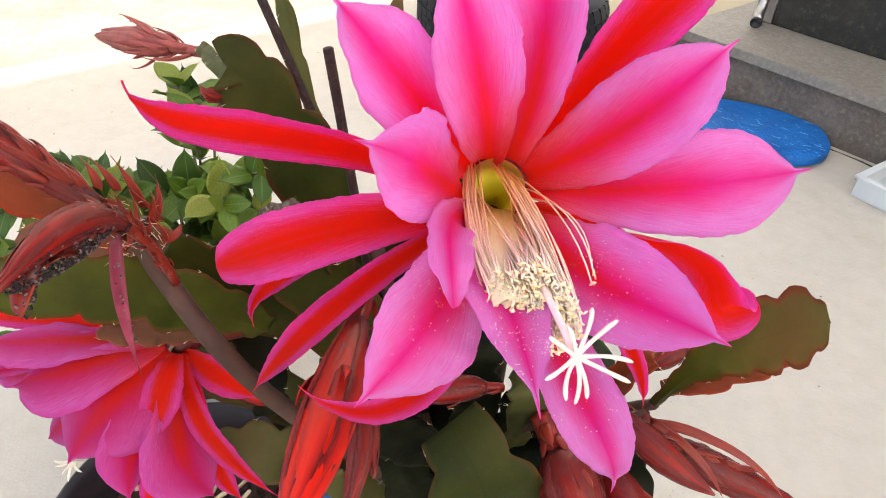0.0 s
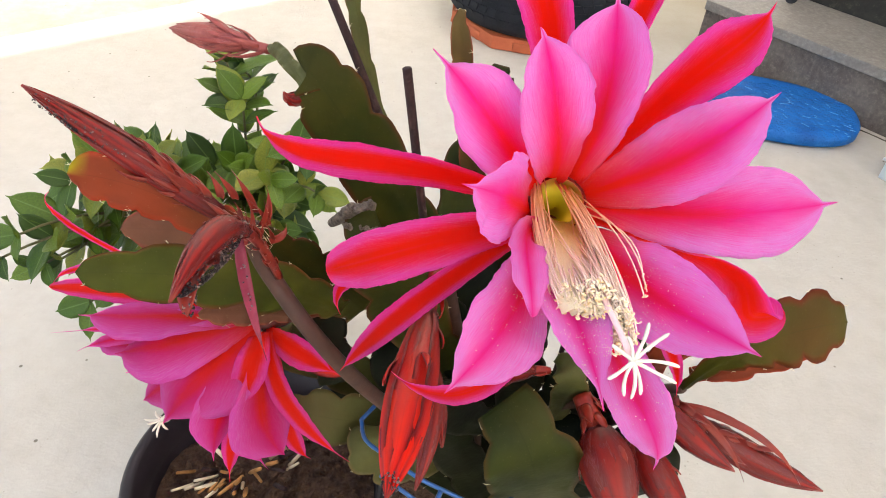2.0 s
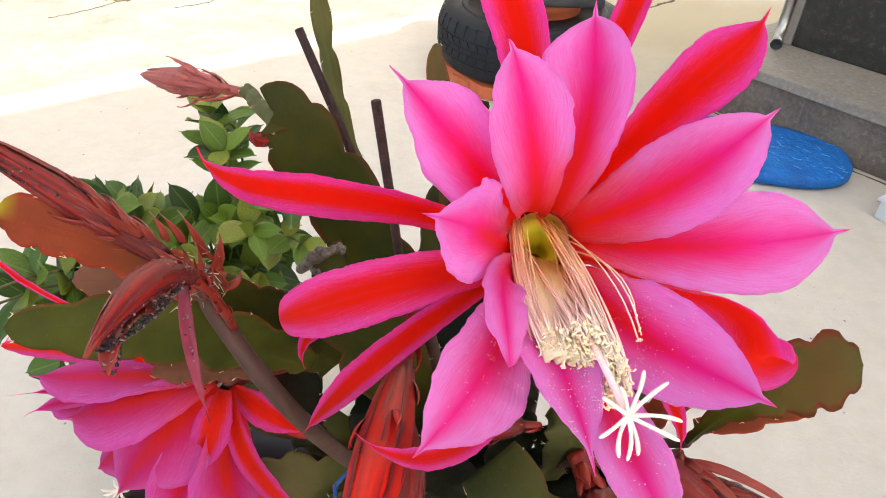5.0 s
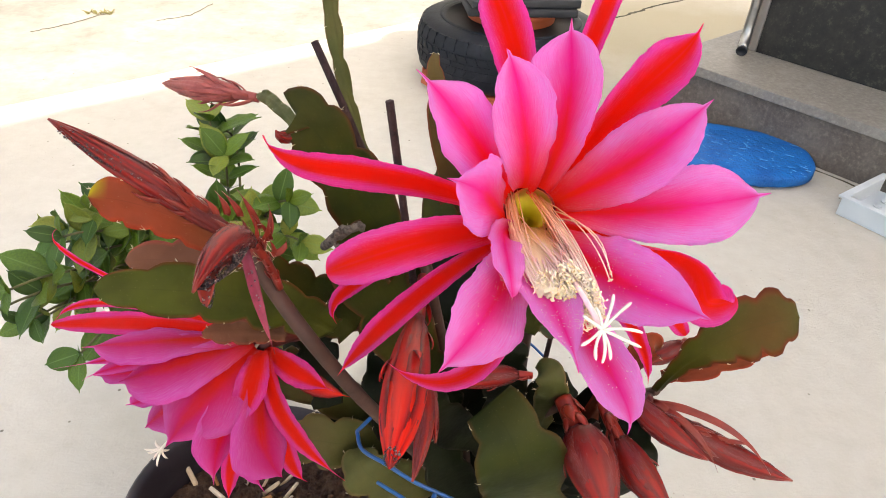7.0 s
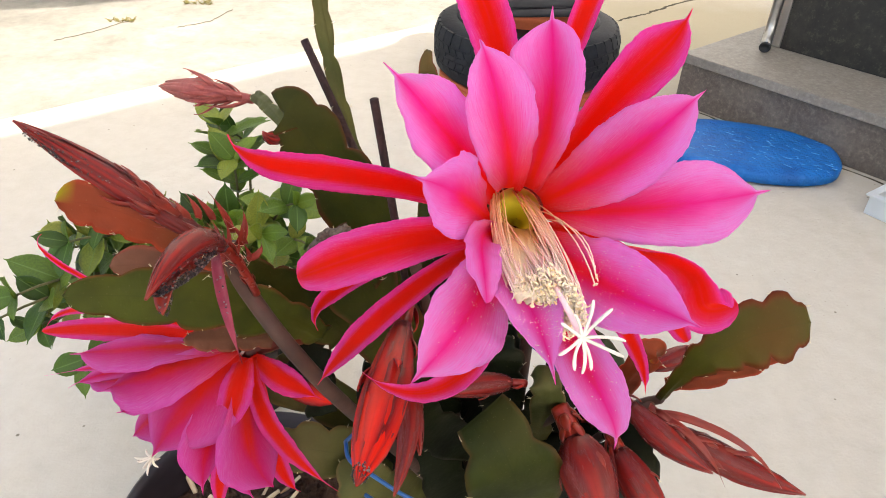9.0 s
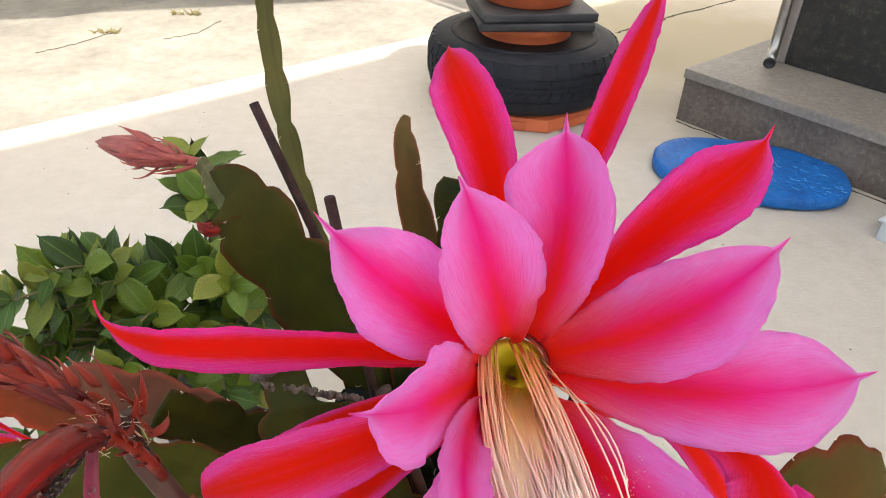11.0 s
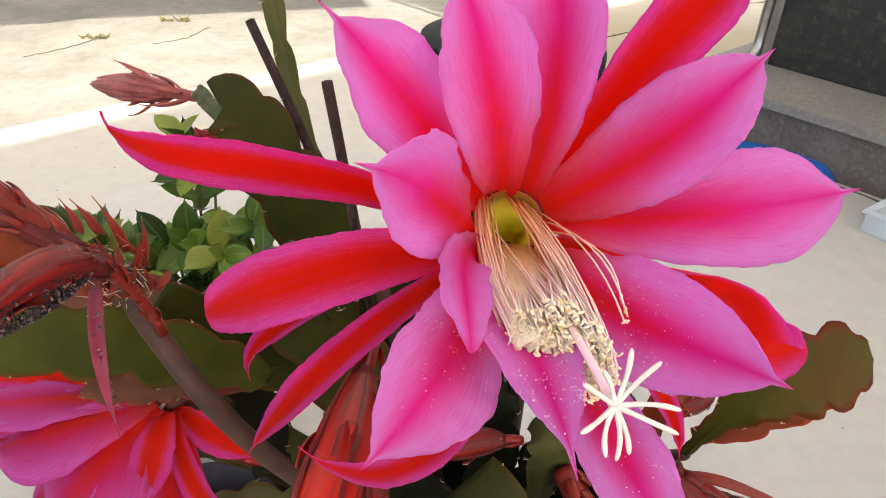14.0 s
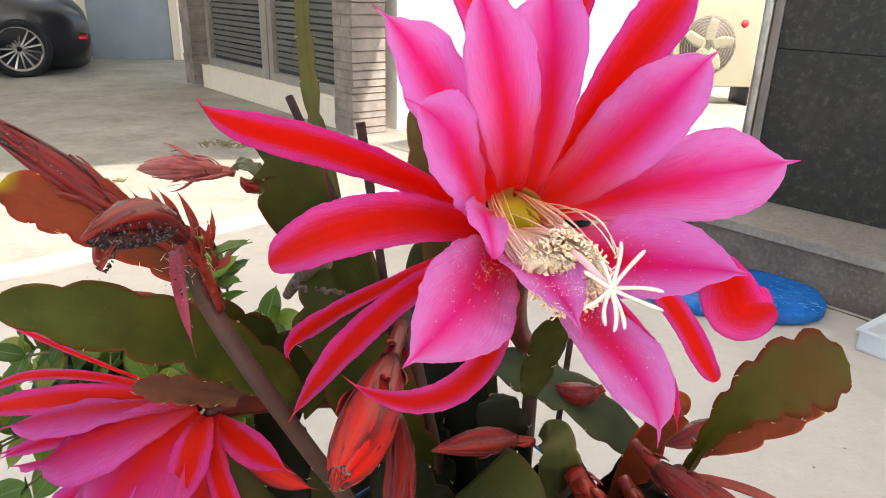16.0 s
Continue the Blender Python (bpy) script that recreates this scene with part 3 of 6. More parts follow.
part("edge_trim", box(bmesh.new(), (0.118, 0.298, 0.171), (0.163, 0.6, 2.4), step_m, 0.003), ALUMINIUM, wall, "grey aluminium edge trim", smooth=False)

pipe = thing("drain_pipe", Vector((1.03, 2.2, 0.18)), "shiny stainless steel drain pipe beside the granite wall", "pipe")
foot = step_m @ Vector((0.135, 0.262, 0.198))
down = [foot + Vector((0, 0, z)) for z in (2.2, 1.2, 0.3, 0.08, 0.05)] + [foot + Vector((-0.004, -0.01, 0.02)), foot + Vector((-0.014, -0.03, 0.002)), foot + Vector((-0.024, -0.05, -0.006))]
part("pipe", tube(bmesh.new(), down, [0.0165] * 8, 18), STEEL, pipe)
d = (down[-1] - down[-2]).normalized()
rim_m = Matrix.Translation(down[-1] + d * 0.001) @ d.to_track_quat("Z", "Y").to_matrix().to_4x4()
part("mouth", lathe(bmesh.new(), ((0.0178, 0.0), (0.0178, 0.008), (0.015, 0.008), (0.0142, 0.002), (0.0002, 0.0015)), rim_m, 20), BLACK_PLASTIC, pipe, "dark open pipe mouth")

# ---- tyre planter ----
TY = Vector((0.268, 2.285, 0))
TYRE_H = 0.93
planter = thing("tyre_planter_base", TY, "orange plastic octagonal plant caddy under the tyre", "plant stand")
bm = lathe(bmesh.new(), ((0.296, 0.0), (0.303, 0.004), (0.296, 0.04), (0.27, 0.0455), (0.0002, 0.0455)), Matrix.Translation(TY) @ Matrix.Rotation(radians(12), 4, "Z"), 8)
part("tray", bm, TERRACOTTA, planter, smooth=False)
for k in range(8):
    a = radians(12 + 22.5 + 45 * k)
    c = TY + Vector((math.cos(a), math.sin(a), 0)) * 0.262
    part("caster_housing", box(bmesh.new(), (-0.05, -0.02, 0.0005), (0.05, 0.022, 0.03), Matrix.Translation(c) @ Matrix.Rotation(a + math.pi / 2, 4, "Z"), 0.006), TERRACOTTA, planter)

tyre = thing("tyre", TY + Vector((0, 0, 0.046)), "old black rubber car tyre lying flat as a planter", "tyre")
prof = ((0.19, 0.02), (0.205, 0.004), (0.245, 0.0), (0.285, 0.006), (0.305, 0.028), (0.310, 0.06), (0.311, 0.095), (0.310, 0.13), (0.305, 0.162), (0.285, 0.186), (0.245, 0.192), (0.205, 0.188), (0.19, 0.172), (0.215, 0.15), (0.27, 0.14), (0.285, 0.096), (0.27, 0.05), (0.215, 0.042))
prof = [(q, z * TYRE_H) for q, z in prof]
tm = Matrix.Translation(TY + Vector((0, 0, 0.046)))
part("carcass", lathe(bmesh.new(), prof, tm, 72, True), RUBBER, tyre)
# tread blocks stand out in five rows round the rim
bm = bmesh.new()
for row, (z0, z1, count, lean) in enumerate(((0.024, 0.060, 42, 0.2), (0.067, 0.090, 54, 0.8), (0.096, 0.108, 36, 0.0), (0.114, 0.134, 54, -0.8), (0.141, 0.178, 42, -0.2))):
    for k in range(count):
        a0, a1 = (2 * math.pi * (k + s) / count for s in (0.07, 0.90))
        r0, r1 = (0.301, 0.3125) if row in (0, 4) else (0.306, 0.3130)
        vs = []
        for r in (r0, r1):
            for a, z, e in ((a0, z0, -1), (a1, z0, -1), (a1, z1, 1), (a0, z1, 1)):
                z *= TYRE_H
                a += lean * 0.018 * e
                pull = 0.011 * max(0, (z - 0.145) / 0.018) + 0.008 * max(0, (0.04 - z) / 0.012)
                vs.append(bm.verts.new(tm @ Vector(((r - pull) * math.cos(a), (r - pull) * math.sin(a), z))))
        for q in ((4, 5, 6, 7), (0, 1, 5, 4), (1, 2, 6, 5), (2, 3, 7, 6), (3, 0, 4, 7)):
            bm.faces.new([vs[i] for i in q])
bmesh.ops.recalc_face_normals(bm, faces=bm.faces)
part("tread", bm, RUBBER, tyre, smooth=False)
part("bead_ring", lathe(bmesh.new(), ((0.215, 0.1763), (0.222, 0.1803), (0.232, 0.1812), (0.239, 0.1778)), tm, 64), RUBBER, tyre)

inner = thing("terracotta_pot", TY + Vector((0, 0, 0.046)), "orange terracotta pot standing inside the tyre", "pot")
part("body", lathe(bmesh.new(), ((0.12, 0.0), (0.125, 0.003), (0.146, 0.17), (0.148, 0.196), (0.154, 0.2), (0.155, 0.225), (0.140, 0.225), (0.135, 0.05), (0.0002, 0.05)), tm, 48), TERRACOTTA, inner)
slabs = thing("black_tray", TY + Vector((0, 0, 0.272)), "two stacked square black plastic boards on the pot", "tray")
for z, turn in ((0.2715, 6), (0.2985, 9)):
    m = Matrix.Translation(TY + Vector((0, 0, z))) @ Matrix.Rotation(radians(turn), 4, "Z")
    part("board", box(bmesh.new(), (-0.175, -0.175, 0.0), (0.175, 0.175, 0.026), m, 0.006), BLACK_PLASTIC, slabs)
upper = thing("terracotta_saucer", TY + Vector((0, 0, 0.3255)), "round orange terracotta saucer on the black boards", "saucer")
part("body", lathe(bmesh.new(), ((0.13, 0.0), (0.140, 0.004), (0.150, 0.045), (0.156, 0.05), (0.148, 0.05), (0.138, 0.015), (0.0002, 0.012)), Matrix.Translation(TY + Vector((0, 0, 0.3253))), 48), TERRACOTTA, upper)
pot2 = thing("tall_terracotta_pot", TY + Vector((0, 0, 0.338)), "orange terracotta flower pot on its saucer", "pot")
part("body", lathe(bmesh.new(), ((0.09, 0.0), (0.095, 0.003), (0.128, 0.22), (0.138, 0.222), (0.140, 0.26), (0.126, 0.26), (0.12, 0.22), (0.0002, 0.22)), Matrix.Translation(TY + Vector((0, 0, 0.338))), 48), TERRACOTTA, pot2)

solo("crack", crack(((0.748, 3.041), (0.913, 3.175), (1.085, 3.344), (1.569, 3.731), (2.2, 4.05), (3.0, 4.6)), 0.020), DIRT, "dark mossy crack running along the concrete", "crack", "structure", smooth=False)

# ---- blue lid lying on the yard and a white tray ----
lid = thing("blue_seat_board", (0.86, 1.72, 0), "oval bright blue scuffed plastic board on the concrete", "board")
lid_m = Matrix.Translation((0.853, 1.74, 0.0)) @ Matrix.Rotation(math.atan2(-0.155, 0.47) + 0.05, 4, "Z")
bm = bmesh.new()
rings = []
for off, z in ((0.012, 0.0005), (0.0, 0.008), (0.0, 0.03), (0.008, 0.039), (0.03, 0.042)):
    ring = []
    for k in range(56):
        a = 2 * math.pi * k / 56
        x = (abs(math.cos(a)) ** 0.8) * math.copysign(1, math.cos(a)) * (0.256 - off)
        y = (abs(math.sin(a)) ** 0.85) * math.copysign(1, math.sin(a)) * (0.165 - off)
        ring.append(bm.verts.new(lid_m @ Vector((x, y, z))))
    rings.append(ring)
for a, b in zip(rings, rings[1:]):
    for k in range(56):
        bm.faces.new((a[k], a[(k + 1) % 56], b[(k + 1) % 56], b[k]))
bm.faces.new(rings[-1])
bm.faces.new(rings[0][::-1])
part("board", bm, BLUE, lid)
rnd = random.Random(4)
bm = bmesh.new()
for _ in range(80):
    x, y, l = rnd.uniform(-0.2, 0.22), rnd.uniform(-0.13, 0.12), rnd.choice((0.003, 0.005, 0.008, 0.014, 0.022))
    box(bm, (x, y, 0.0415), (x + l, y + rnd.uniform(0.0008, 0.003), 0.0426), lid_m @ Matrix.Translation((x, y, 0)) @ Matrix.Rotation(rnd.gauss(-0.5, 0.35), 4, "Z") @ Matrix.Translation((-x, -y, 0)))
tagged(part("scuff", bm, SCUFF, lid, "pale scratches and scuffs", smooth=False), kind="stuff")

tray = thing("white_tray", (1.15, 1.45, 0), "translucent white plastic crate with round holes", "crate")
a = math.atan2(1.579 - 1.445, 1.253 - 1.06)
tray_m = Matrix.Translation((1.06, 1.445, 0)) @ Matrix.Rotation(a - math.pi / 2, 4, "Z")
L, W, TH = 0.34, 0.42, 0.004
for lo, hi in (((0, 0, 0.0005), (W, L, 0.005)), ((0, 0, 0.005), (W, TH, 0.05)), ((0, L - TH, 0.005), (W, L, 0.05)), ((0, TH, 0.005), (TH, L - TH, 0.05)), ((W - TH, TH, 0.005), (W, L - TH, 0.05))):
    part("panel", box(bmesh.new(), lo, hi, tray_m, 0.0012), FROSTED, tray, smooth=False)
rim = bmesh.new()
for lo, hi in (((-0.008, -0.008, 0.05), (W + 0.008, 0.012, 0.056)), ((-0.008, L - 0.012, 0.05), (W + 0.008, L + 0.008, 0.056)), ((-0.008, 0.012, 0.05), (0.012, L - 0.012, 0.056)), ((W - 0.012, 0.012, 0.05), (W + 0.008, L - 0.012, 0.056))):
    box(rim, lo, hi, tray_m, 0.002)
part("rim", rim, FROSTED, tray, smooth=False)
bm = bmesh.new()
for i in range(9):
    for j in range(7):
        lathe(bm, ((0.011, 0.0), (0.012, 0.004), (0.009, 0.0045), (0.008, 0.001)), tray_m @ Matrix.Translation((0.045 + i * 0.041, 0.045 + j * 0.041, 0.005)), 12)
tagged(part("stud", bm, FROSTED, tray), kind="stuff")

# ---- far building, added canopy, car, air conditioner ----
building = thing("house", (-1.2, 5.0, 0), "grey house front with stone pillars and dark windows", "house")
P2, P1 = Vector((-0.43, 4.08, 0)), Vector((-1.97, 6.05, 0))
ALN = (P1 - P2).normalized()
OUT = Vector((ALN.y, -ALN.x, 0)) * -1
if OUT.y > 0:
    OUT = -OUT
fm = Matrix.Translation(P2) @ Matrix(((ALN.x, -OUT.x, 0, 0), (ALN.y, -OUT.y, 0, 0), (0, 0, 1, 0), (0, 0, 0, 1)))
SPAN = (P1 - P2).length


def pillar(at, seed):
    rnd = random.Random(seed)
    core = part("pillar", box(bmesh.new(), (at - 0.085, -0.085, -0.02), (at + 0.085, 0.12, 2.6), fm), MORTAR, building, "pillar of small stacked grey stones", smooth=False)
    z = 0.0
    while z < 2.3:
        h = rnd.uniform(0.035, 0.07)
        cut = rnd.uniform(-0.04, 0.04)
        for a, b in ((-0.098, cut - 0.003), (cut + 0.003, 0.098)):
            part("stone", box(bmesh.new(), (at + a, -0.094 - rnd.uniform(0, 0.008), z), (at + b, 0.13, z + h - 0.004), fm, 0.004), STONE, core, smooth=False)
        z += h


pillar(0.0, 1)
pillar(SPAN, 2)
part("plinth", box(bmesh.new(), (0.12, -0.03, -0.02), (SPAN - 0.12, 0.2, 0.16), fm, 0.006), CREAM, building, "cream painted plinth", smooth=False)
for a, b in ((0.12, SPAN * 0.5 - 0.03), (SPAN * 0.5 + 0.03, SPAN - 0.12)):
    win = part("window", box(bmesh.new(), (a + 0.05, 0.07, 0.222), (b - 0.05, 0.085, 2.15), fm), GLASS_DARK, building, "dark window with grey horizontal blinds", smooth=False)
    for lo, hi in (((a, 0.03, 0.161), (a + 0.06, 0.12, 2.25)), ((b - 0.06, 0.03, 0.161), (b, 0.12, 2.25)), ((a + 0.06, 0.03, 0.161), (b - 0.06, 0.12, 0.22)), ((a + 0.06, 0.03, 2.15), (b - 0.06, 0.12, 2.25))):
        part("frame", box(bmesh.new(), lo, hi, fm, 0.003), ALUMINIUM, win, smooth=False)
    for k in range(44):
        part("blind_slat", box(bmesh.new(), (a + 0.07, 0.056, 0.25 + k * 0.042), (b - 0.07, 0.066, 0.279 + k * 0.042), fm), BLIND, win, smooth=False)
part("post", box(bmesh.new(), (SPAN * 0.5 - 0.028, 0.02, 0.161), (SPAN * 0.5 + 0.028, 0.13, 2.25), fm, 0.003), ALUMINIUM, building, smooth=False)
part("back_wall", box(bmesh.new(), (-0.09, 0.22, -0.02), (SPAN + 0.1, 0.4, 2.6), fm), RENDER_WHITE, building, smooth=False)
D0, D1 = Vector((-3.72, 7.85, 0)), Vector((-2.95, 8.04, 0))
dl = (D1 - D0).normalized()
dm = Matrix.Translation(D0) @ Matrix(((dl.x, -dl.y, 0, 0), (dl.y, dl.x, 0, 0), (0, 0, 1, 0), (0, 0, 0, 1)))
door = part("door", box(bmesh.new(), (0.0, 0.0, -0.015), (0.84, 0.05, 2.05), dm, 0.004), DOOR_BLUE, building, "flat grey-blue metal door", smooth=False)
for lo, hi in (((-0.12, -0.03, -0.02), (-0.002, 0.08, 2.15)), ((0.842, -0.03, -0.02), (0.92, 0.08, 2.15))):
    part("frame", box(bmesh.new(), lo, hi, dm, 0.004), CREAM, door, smooth=False)
part("recess_wall", box(bmesh.new(), (0.922, -0.02, -0.02), (2.3, 0.1, 2.6), dm), RENDER_WHITE, building, smooth=False)
part("side_wall", box(bmesh.new(), (-3.6, 0.0, -0.02), (-0.122, 0.1, 2.6), dm), CREAM, building, smooth=False)
# unseen canopy roof added to cast shade over the parking place
edge_a, edge_b = Vector((-1.93, 3.0, 0)), Vector((-0.30, 3.49, 0))
h_can = 2.55
shift = SUN_DIR * (h_can / math.tan(SUN_EL))
ce = (edge_b - edge_a).normalized()
o = edge_b + shift
cm = Matrix.Translation(o) @ Matrix(((-ce.x, -ce.y, 0, 0), (-ce.y, ce.x, 0, 0), (0, 0, 1, 0), (0, 0, 0, 1)))
part("canopy", box(bmesh.new(), (0.0, 0.0, h_can), (9.0, 6.5, h_can + 0.06), cm), SHADE_ROOFING, building, "unseen milky canopy added to shade the parking place", smooth=False)

back_wall = box(bmesh.new(), (-0.25, 6.2, -0.02), (9.0, 6.4, 5.0))
solo("wall_north", back_wall, RENDER_WHITE, "bright sunlit white rendered wall", "wall", "structure", smooth=False)
# unseen wall added behind the camera, kept low so light comes over it
shade = box(bmesh.new(), (-9, -9.0, -0.02), (9, -8.8, 2.0), yard_m)
solo("wall_south", shade, RENDER_WHITE, "unseen pale rendered wall added behind the yard", "wall", "structure", smooth=False)
# unseen awning added to keep direct sun off the yard and plant
awning = thing("awning", yard_m @ Vector((0, -5.0, 3.0)), "unseen milky awning sheet added to shade the yard", "awning")
# its front edge is set by where the yard's shadow should end
edge = -0.205 - 3.0 / math.tan(SUN_EL)
part("sheet", box(bmesh.new(), (-7, -6.995, 3.0), (7, edge, 3.012), yard_m), SHADE_SHEET, awning, smooth=False)
for k in range(8):
    x = -6.9 + k * 1.97
    part("rafter", box(bmesh.new(), (x, -6.995, 2.94), (x + 0.05, edge, 2.999), yard_m, 0.004), ALUMINIUM, awning, smooth=False)
for x in (-6.9, 0.5, 6.8):
    part("post", box(bmesh.new(), (x, -6.95, 0.0), (x + 0.08, -6.87, 2.94), yard_m, 0.004), ALUMINIUM, awning, smooth=False)
part("gutter", box(bmesh.new(), (-7, edge + 0.001, 2.92), (7, edge + 0.07, 3.01), yard_m, 0.006), ALUMINIUM, awning, smooth=False)

ac = thing("air_conditioner", (2.1, 5.5, 0), "white outdoor air conditioner unit with a round fan grille", "air conditioner")
am = Matrix.Translation((1.86, 5.42, 0)) @ Matrix.Rotation(radians(4), 4, "Z")
part("body", box(bmesh.new(), (0, 0, 0.14), (0.80, 0.30, 0.84), am, 0.012), AC_WHITE, ac)
fan_m = am @ Matrix.Translation((0.27, -0.003, 0.45)) @ Matrix.Rotation(radians(90), 4, "X")
part("fan_recess", lathe(bmesh.new(), ((0.0002, 0.001), (0.22, 0.001), (0.222, 0.004)), fan_m, 40), GRANITE_STEP, ac, "grey round fan opening")
for k in range(5):
    am2 = fan_m @ Matrix.Rotation(radians(72 * k), 4, "Z")
    bm = ribbon((0.03, 0, 0.005), (0.11, 0.03, 0.006), (0.2, 0.03, 0.005), 0.09, (0, 0, 1), lambda u: 0.5 + 0.5 * math.sin(math.pi * (0.15 + 0.7 * u)), n=6, across=4, thick=0.002)
    bm.transform(am2)
    part("fan_blade", bm, AC_WHITE, ac)
bm = bmesh.new()
for k in range(9):
    r = 0.03 + 0.023 * k
    tube(bm, [fan_m @ Vector((r * math.cos(a), r * math.sin(a), 0.012)) for a in (2 * math.pi * i / 32 for i in range(33))], [0.0016] * 33, 5)
part("grille", bm, AC_WHITE, ac)
part("mark", lathe(bmesh.new(), ((0.0002, 0.002), (0.03, 0.002), (0.03, 0.0)), am @ Matrix.Translation((0.54, -0.0005, 0.62)) @ Matrix.Rotation(radians(90), 4, "X"), 20), RED_MARK, ac, "red round mark")
for x in (0.1, 0.66):
    part("foot", box(bmesh.new(), (x, 0.0, -0.005), (x + 0.04, 0.3, 0.14), am, 0.004), BLACK_PLASTIC, ac)


def car_body(m):
    """A lofted saloon: cross-sections along its length."""
    bm = bmesh.new()
    rows = ((0.0, 0.30, 0.52, 0.62, 0.62), (0.10, 0.20, 0.66, 0.78, 0.72), (0.5, 0.18, 0.74, 0.86, 0.84), (1.15, 0.17, 0.88, 0.92, 0.88), (1.85, 0.17, 0.92, 1.36, 0.90), (2.7, 0.17, 0.92, 1.44, 0.90), (3.5, 0.18, 0.93, 1.38, 0.90), (4.2, 0.2, 0.92, 1.02, 0.88), (4.6, 0.25, 0.86, 0.94, 0.82), (4.68, 0.35, 0.7, 0.8, 0.76))
    rings = []
    for x, low, belt, top, half in rows:
        sec = ((-half * 0.9, low), (-half, low + 0.15), (-half, belt - 0.1), (-half * 0.96, belt), (-half * 0.72, top - 0.03), (-half * 0.5, top), (half * 0.5, top), (half * 0.72, top - 0.03), (half * 0.96, belt), (half, belt - 0.1), (half, low + 0.15), (half * 0.9, low))
        rings.append([bm.verts.new(m @ Vector((x, y, z))) for y, z in sec])
    for a, b in zip(rings, rings[1:]):
        for k in range(12):
            bm.faces.new((a[k], a[(k + 1) % 12], b[(k + 1) % 12], b[k]))
    bm.faces.new(rings[0][::-1])
    bm.faces.new(rings[-1])
    bmesh.ops.recalc_face_normals(bm, faces=bm.faces)
    bmesh.ops.subdivide_edges(bm, edges=bm.edges[:], cuts=1, smooth=0.6, use_grid_fill=True)
    return bm


car = thing("car", (-4.2, 6.4, 0), "dark blue parked car with silver spoked wheels", "car")
car_m = Matrix.Translation((-3.43, 7.15, -0.02)) @ Matrix.Rotation(radians(210), 4, "Z") @ Matrix.Scale(0.8, 4)
part("body", car_body(car_m), CAR_PAINT, car)
for x, y in ((0.74, 0.80), (0.74, -0.80), (3.45, 0.80), (3.45, -0.80)):
    side = 1 if y > 0 else -1
    wm = car_m @ Matrix.Translation((x, y, 0.3)) @ Matrix.Rotation(radians(-90 * side), 4, "X")
    wheel = part("wheel", lathe(bmesh.new(), ((0.235, -0.08), (0.29, -0.09), (0.318, -0.05), (0.318, 0.07), (0.29, 0.105), (0.235, 0.1), (0.22, 0.06)), wm, 40), RUBBER, car, "black tyre with a silver rim")
    part("rim", lathe(bmesh.new(), ((0.0002, 0.055), (0.03, 0.055), (0.05, 0.03), (0.2, 0.02), (0.225, 0.09), (0.236, 0.101), (0.238, 0.085), (0.215, 0.0), (0.0002, 0.0)), wm, 40), ALUMINIUM, wheel)
    for k in range(15):
        sm = wm @ Matrix.Rotation(2 * math.pi * k / 15, 4, "Z")
        part("spoke", box(bmesh.new(), (0.03, -0.009, 0.035), (0.226, 0.009, 0.075), sm, 0.003), STEEL, wheel)
for y in (-0.6, 0.6):
    bm = bmesh.new()
    bmesh.ops.create_uvsphere(bm, u_segments=16, v_segments=10, radius=1.0, matrix=car_m @ Matrix.Translation((0.22, y, 0.62)) @ Matrix.Diagonal((0.16, 0.14, 0.07, 1)))
    part("headlight", bm, FROSTED, car, "clear headlight")
    part("indicator", box(bmesh.new(), (0.05, y - 0.06, 0.4), (0.2, y + 0.14, 0.44), car_m, 0.01), RED_MARK, car, "orange-red reflector")


# ---- the open flower ----
def flower_frame(facing, throat):
    z = Vector(facing).normalized()
    return z, Vector(throat)


FACE, HEART = flower_frame((-0.13, -0.76, 0.63), (0.0292, 0.2193, 0.7239))
flower = thing("cactus_flower", HEART, "large open pink and red orchid cactus flower", "flower", "flowers of the cactus")


def petal(parent, facing, heart, mid, tip, width, material=None, peak=0.55, base=0.3, spike=0.1, blunt=False, ring=0.010, deep=0.004, cup=0.25, fold=0.0, twist=(0, 0), wave=0.0009, seed=0, name="petal", start=None, curl=0.0):
    mid, tip = Vector(mid), Vector(tip)
    if start is None:
        radial = mid - heart
        radial -= facing * radial.dot(facing)
        start = heart + radial.normalized() * ring - facing * deep
    bm = ribbon(start, mid, tip, width, facing, petal_shape(peak, base, spike, blunt), cup, fold, twist, wave, 60, 12, 0.0007, 0.0006, seed, curl, ragged=0.0003)
    return part(name, bm, material or PETAL, parent)


def own(*args, **keys):
    return petal(flower, FACE, HEART, *args, **keys)


def shaped(start, near, far, tip, width, peak, base, cup, twist, seed, spike=0.1, material=None, name="petal"):
    """A petal of the open flower along a bow with two handles."""
    shape = petal_shape(peak, base, spike, spike == 0)
    start = Vector(start)
    deep = (start - HEART).dot(FACE)
    radial = start - HEART - FACE * deep
    if radial.length < 0.0120:    # bases stand outside the throat
        start = HEART + radial.normalized() * 0.0120 + FACE * min(deep, -0.003)
    bm = ribbon(start, None, tip, width, FACE, shape, cup, 0.0, twist, 0.0012 if material is None else 0.0007, 120, 16, 0.0007, 0.0006, seed, handles=(near, far), ragged=0.00032)
    return part(name, bm, material or PETAL, flower)


# inner petals, with pale margins
shaped((0.0223, 0.2273, 0.7258), (-0.0046, 0.1847, 0.7786), (-0.0156, 0.1751, 0.7988), (-0.0268, 0.1869, 0.8042), 0.0295, 0.44, 0.33, 0.13, (14, 21), 1, 0.13)
shaped((0.0273, 0.2239, 0.7287), (0.0217, 0.1799, 0.7736), (0.0083, 0.1897, 0.8123), (0.0067, 0.1925, 0.8116), 0.0298, 0.40, 0.20, 0.20, (45, -5), 2, 0.14)
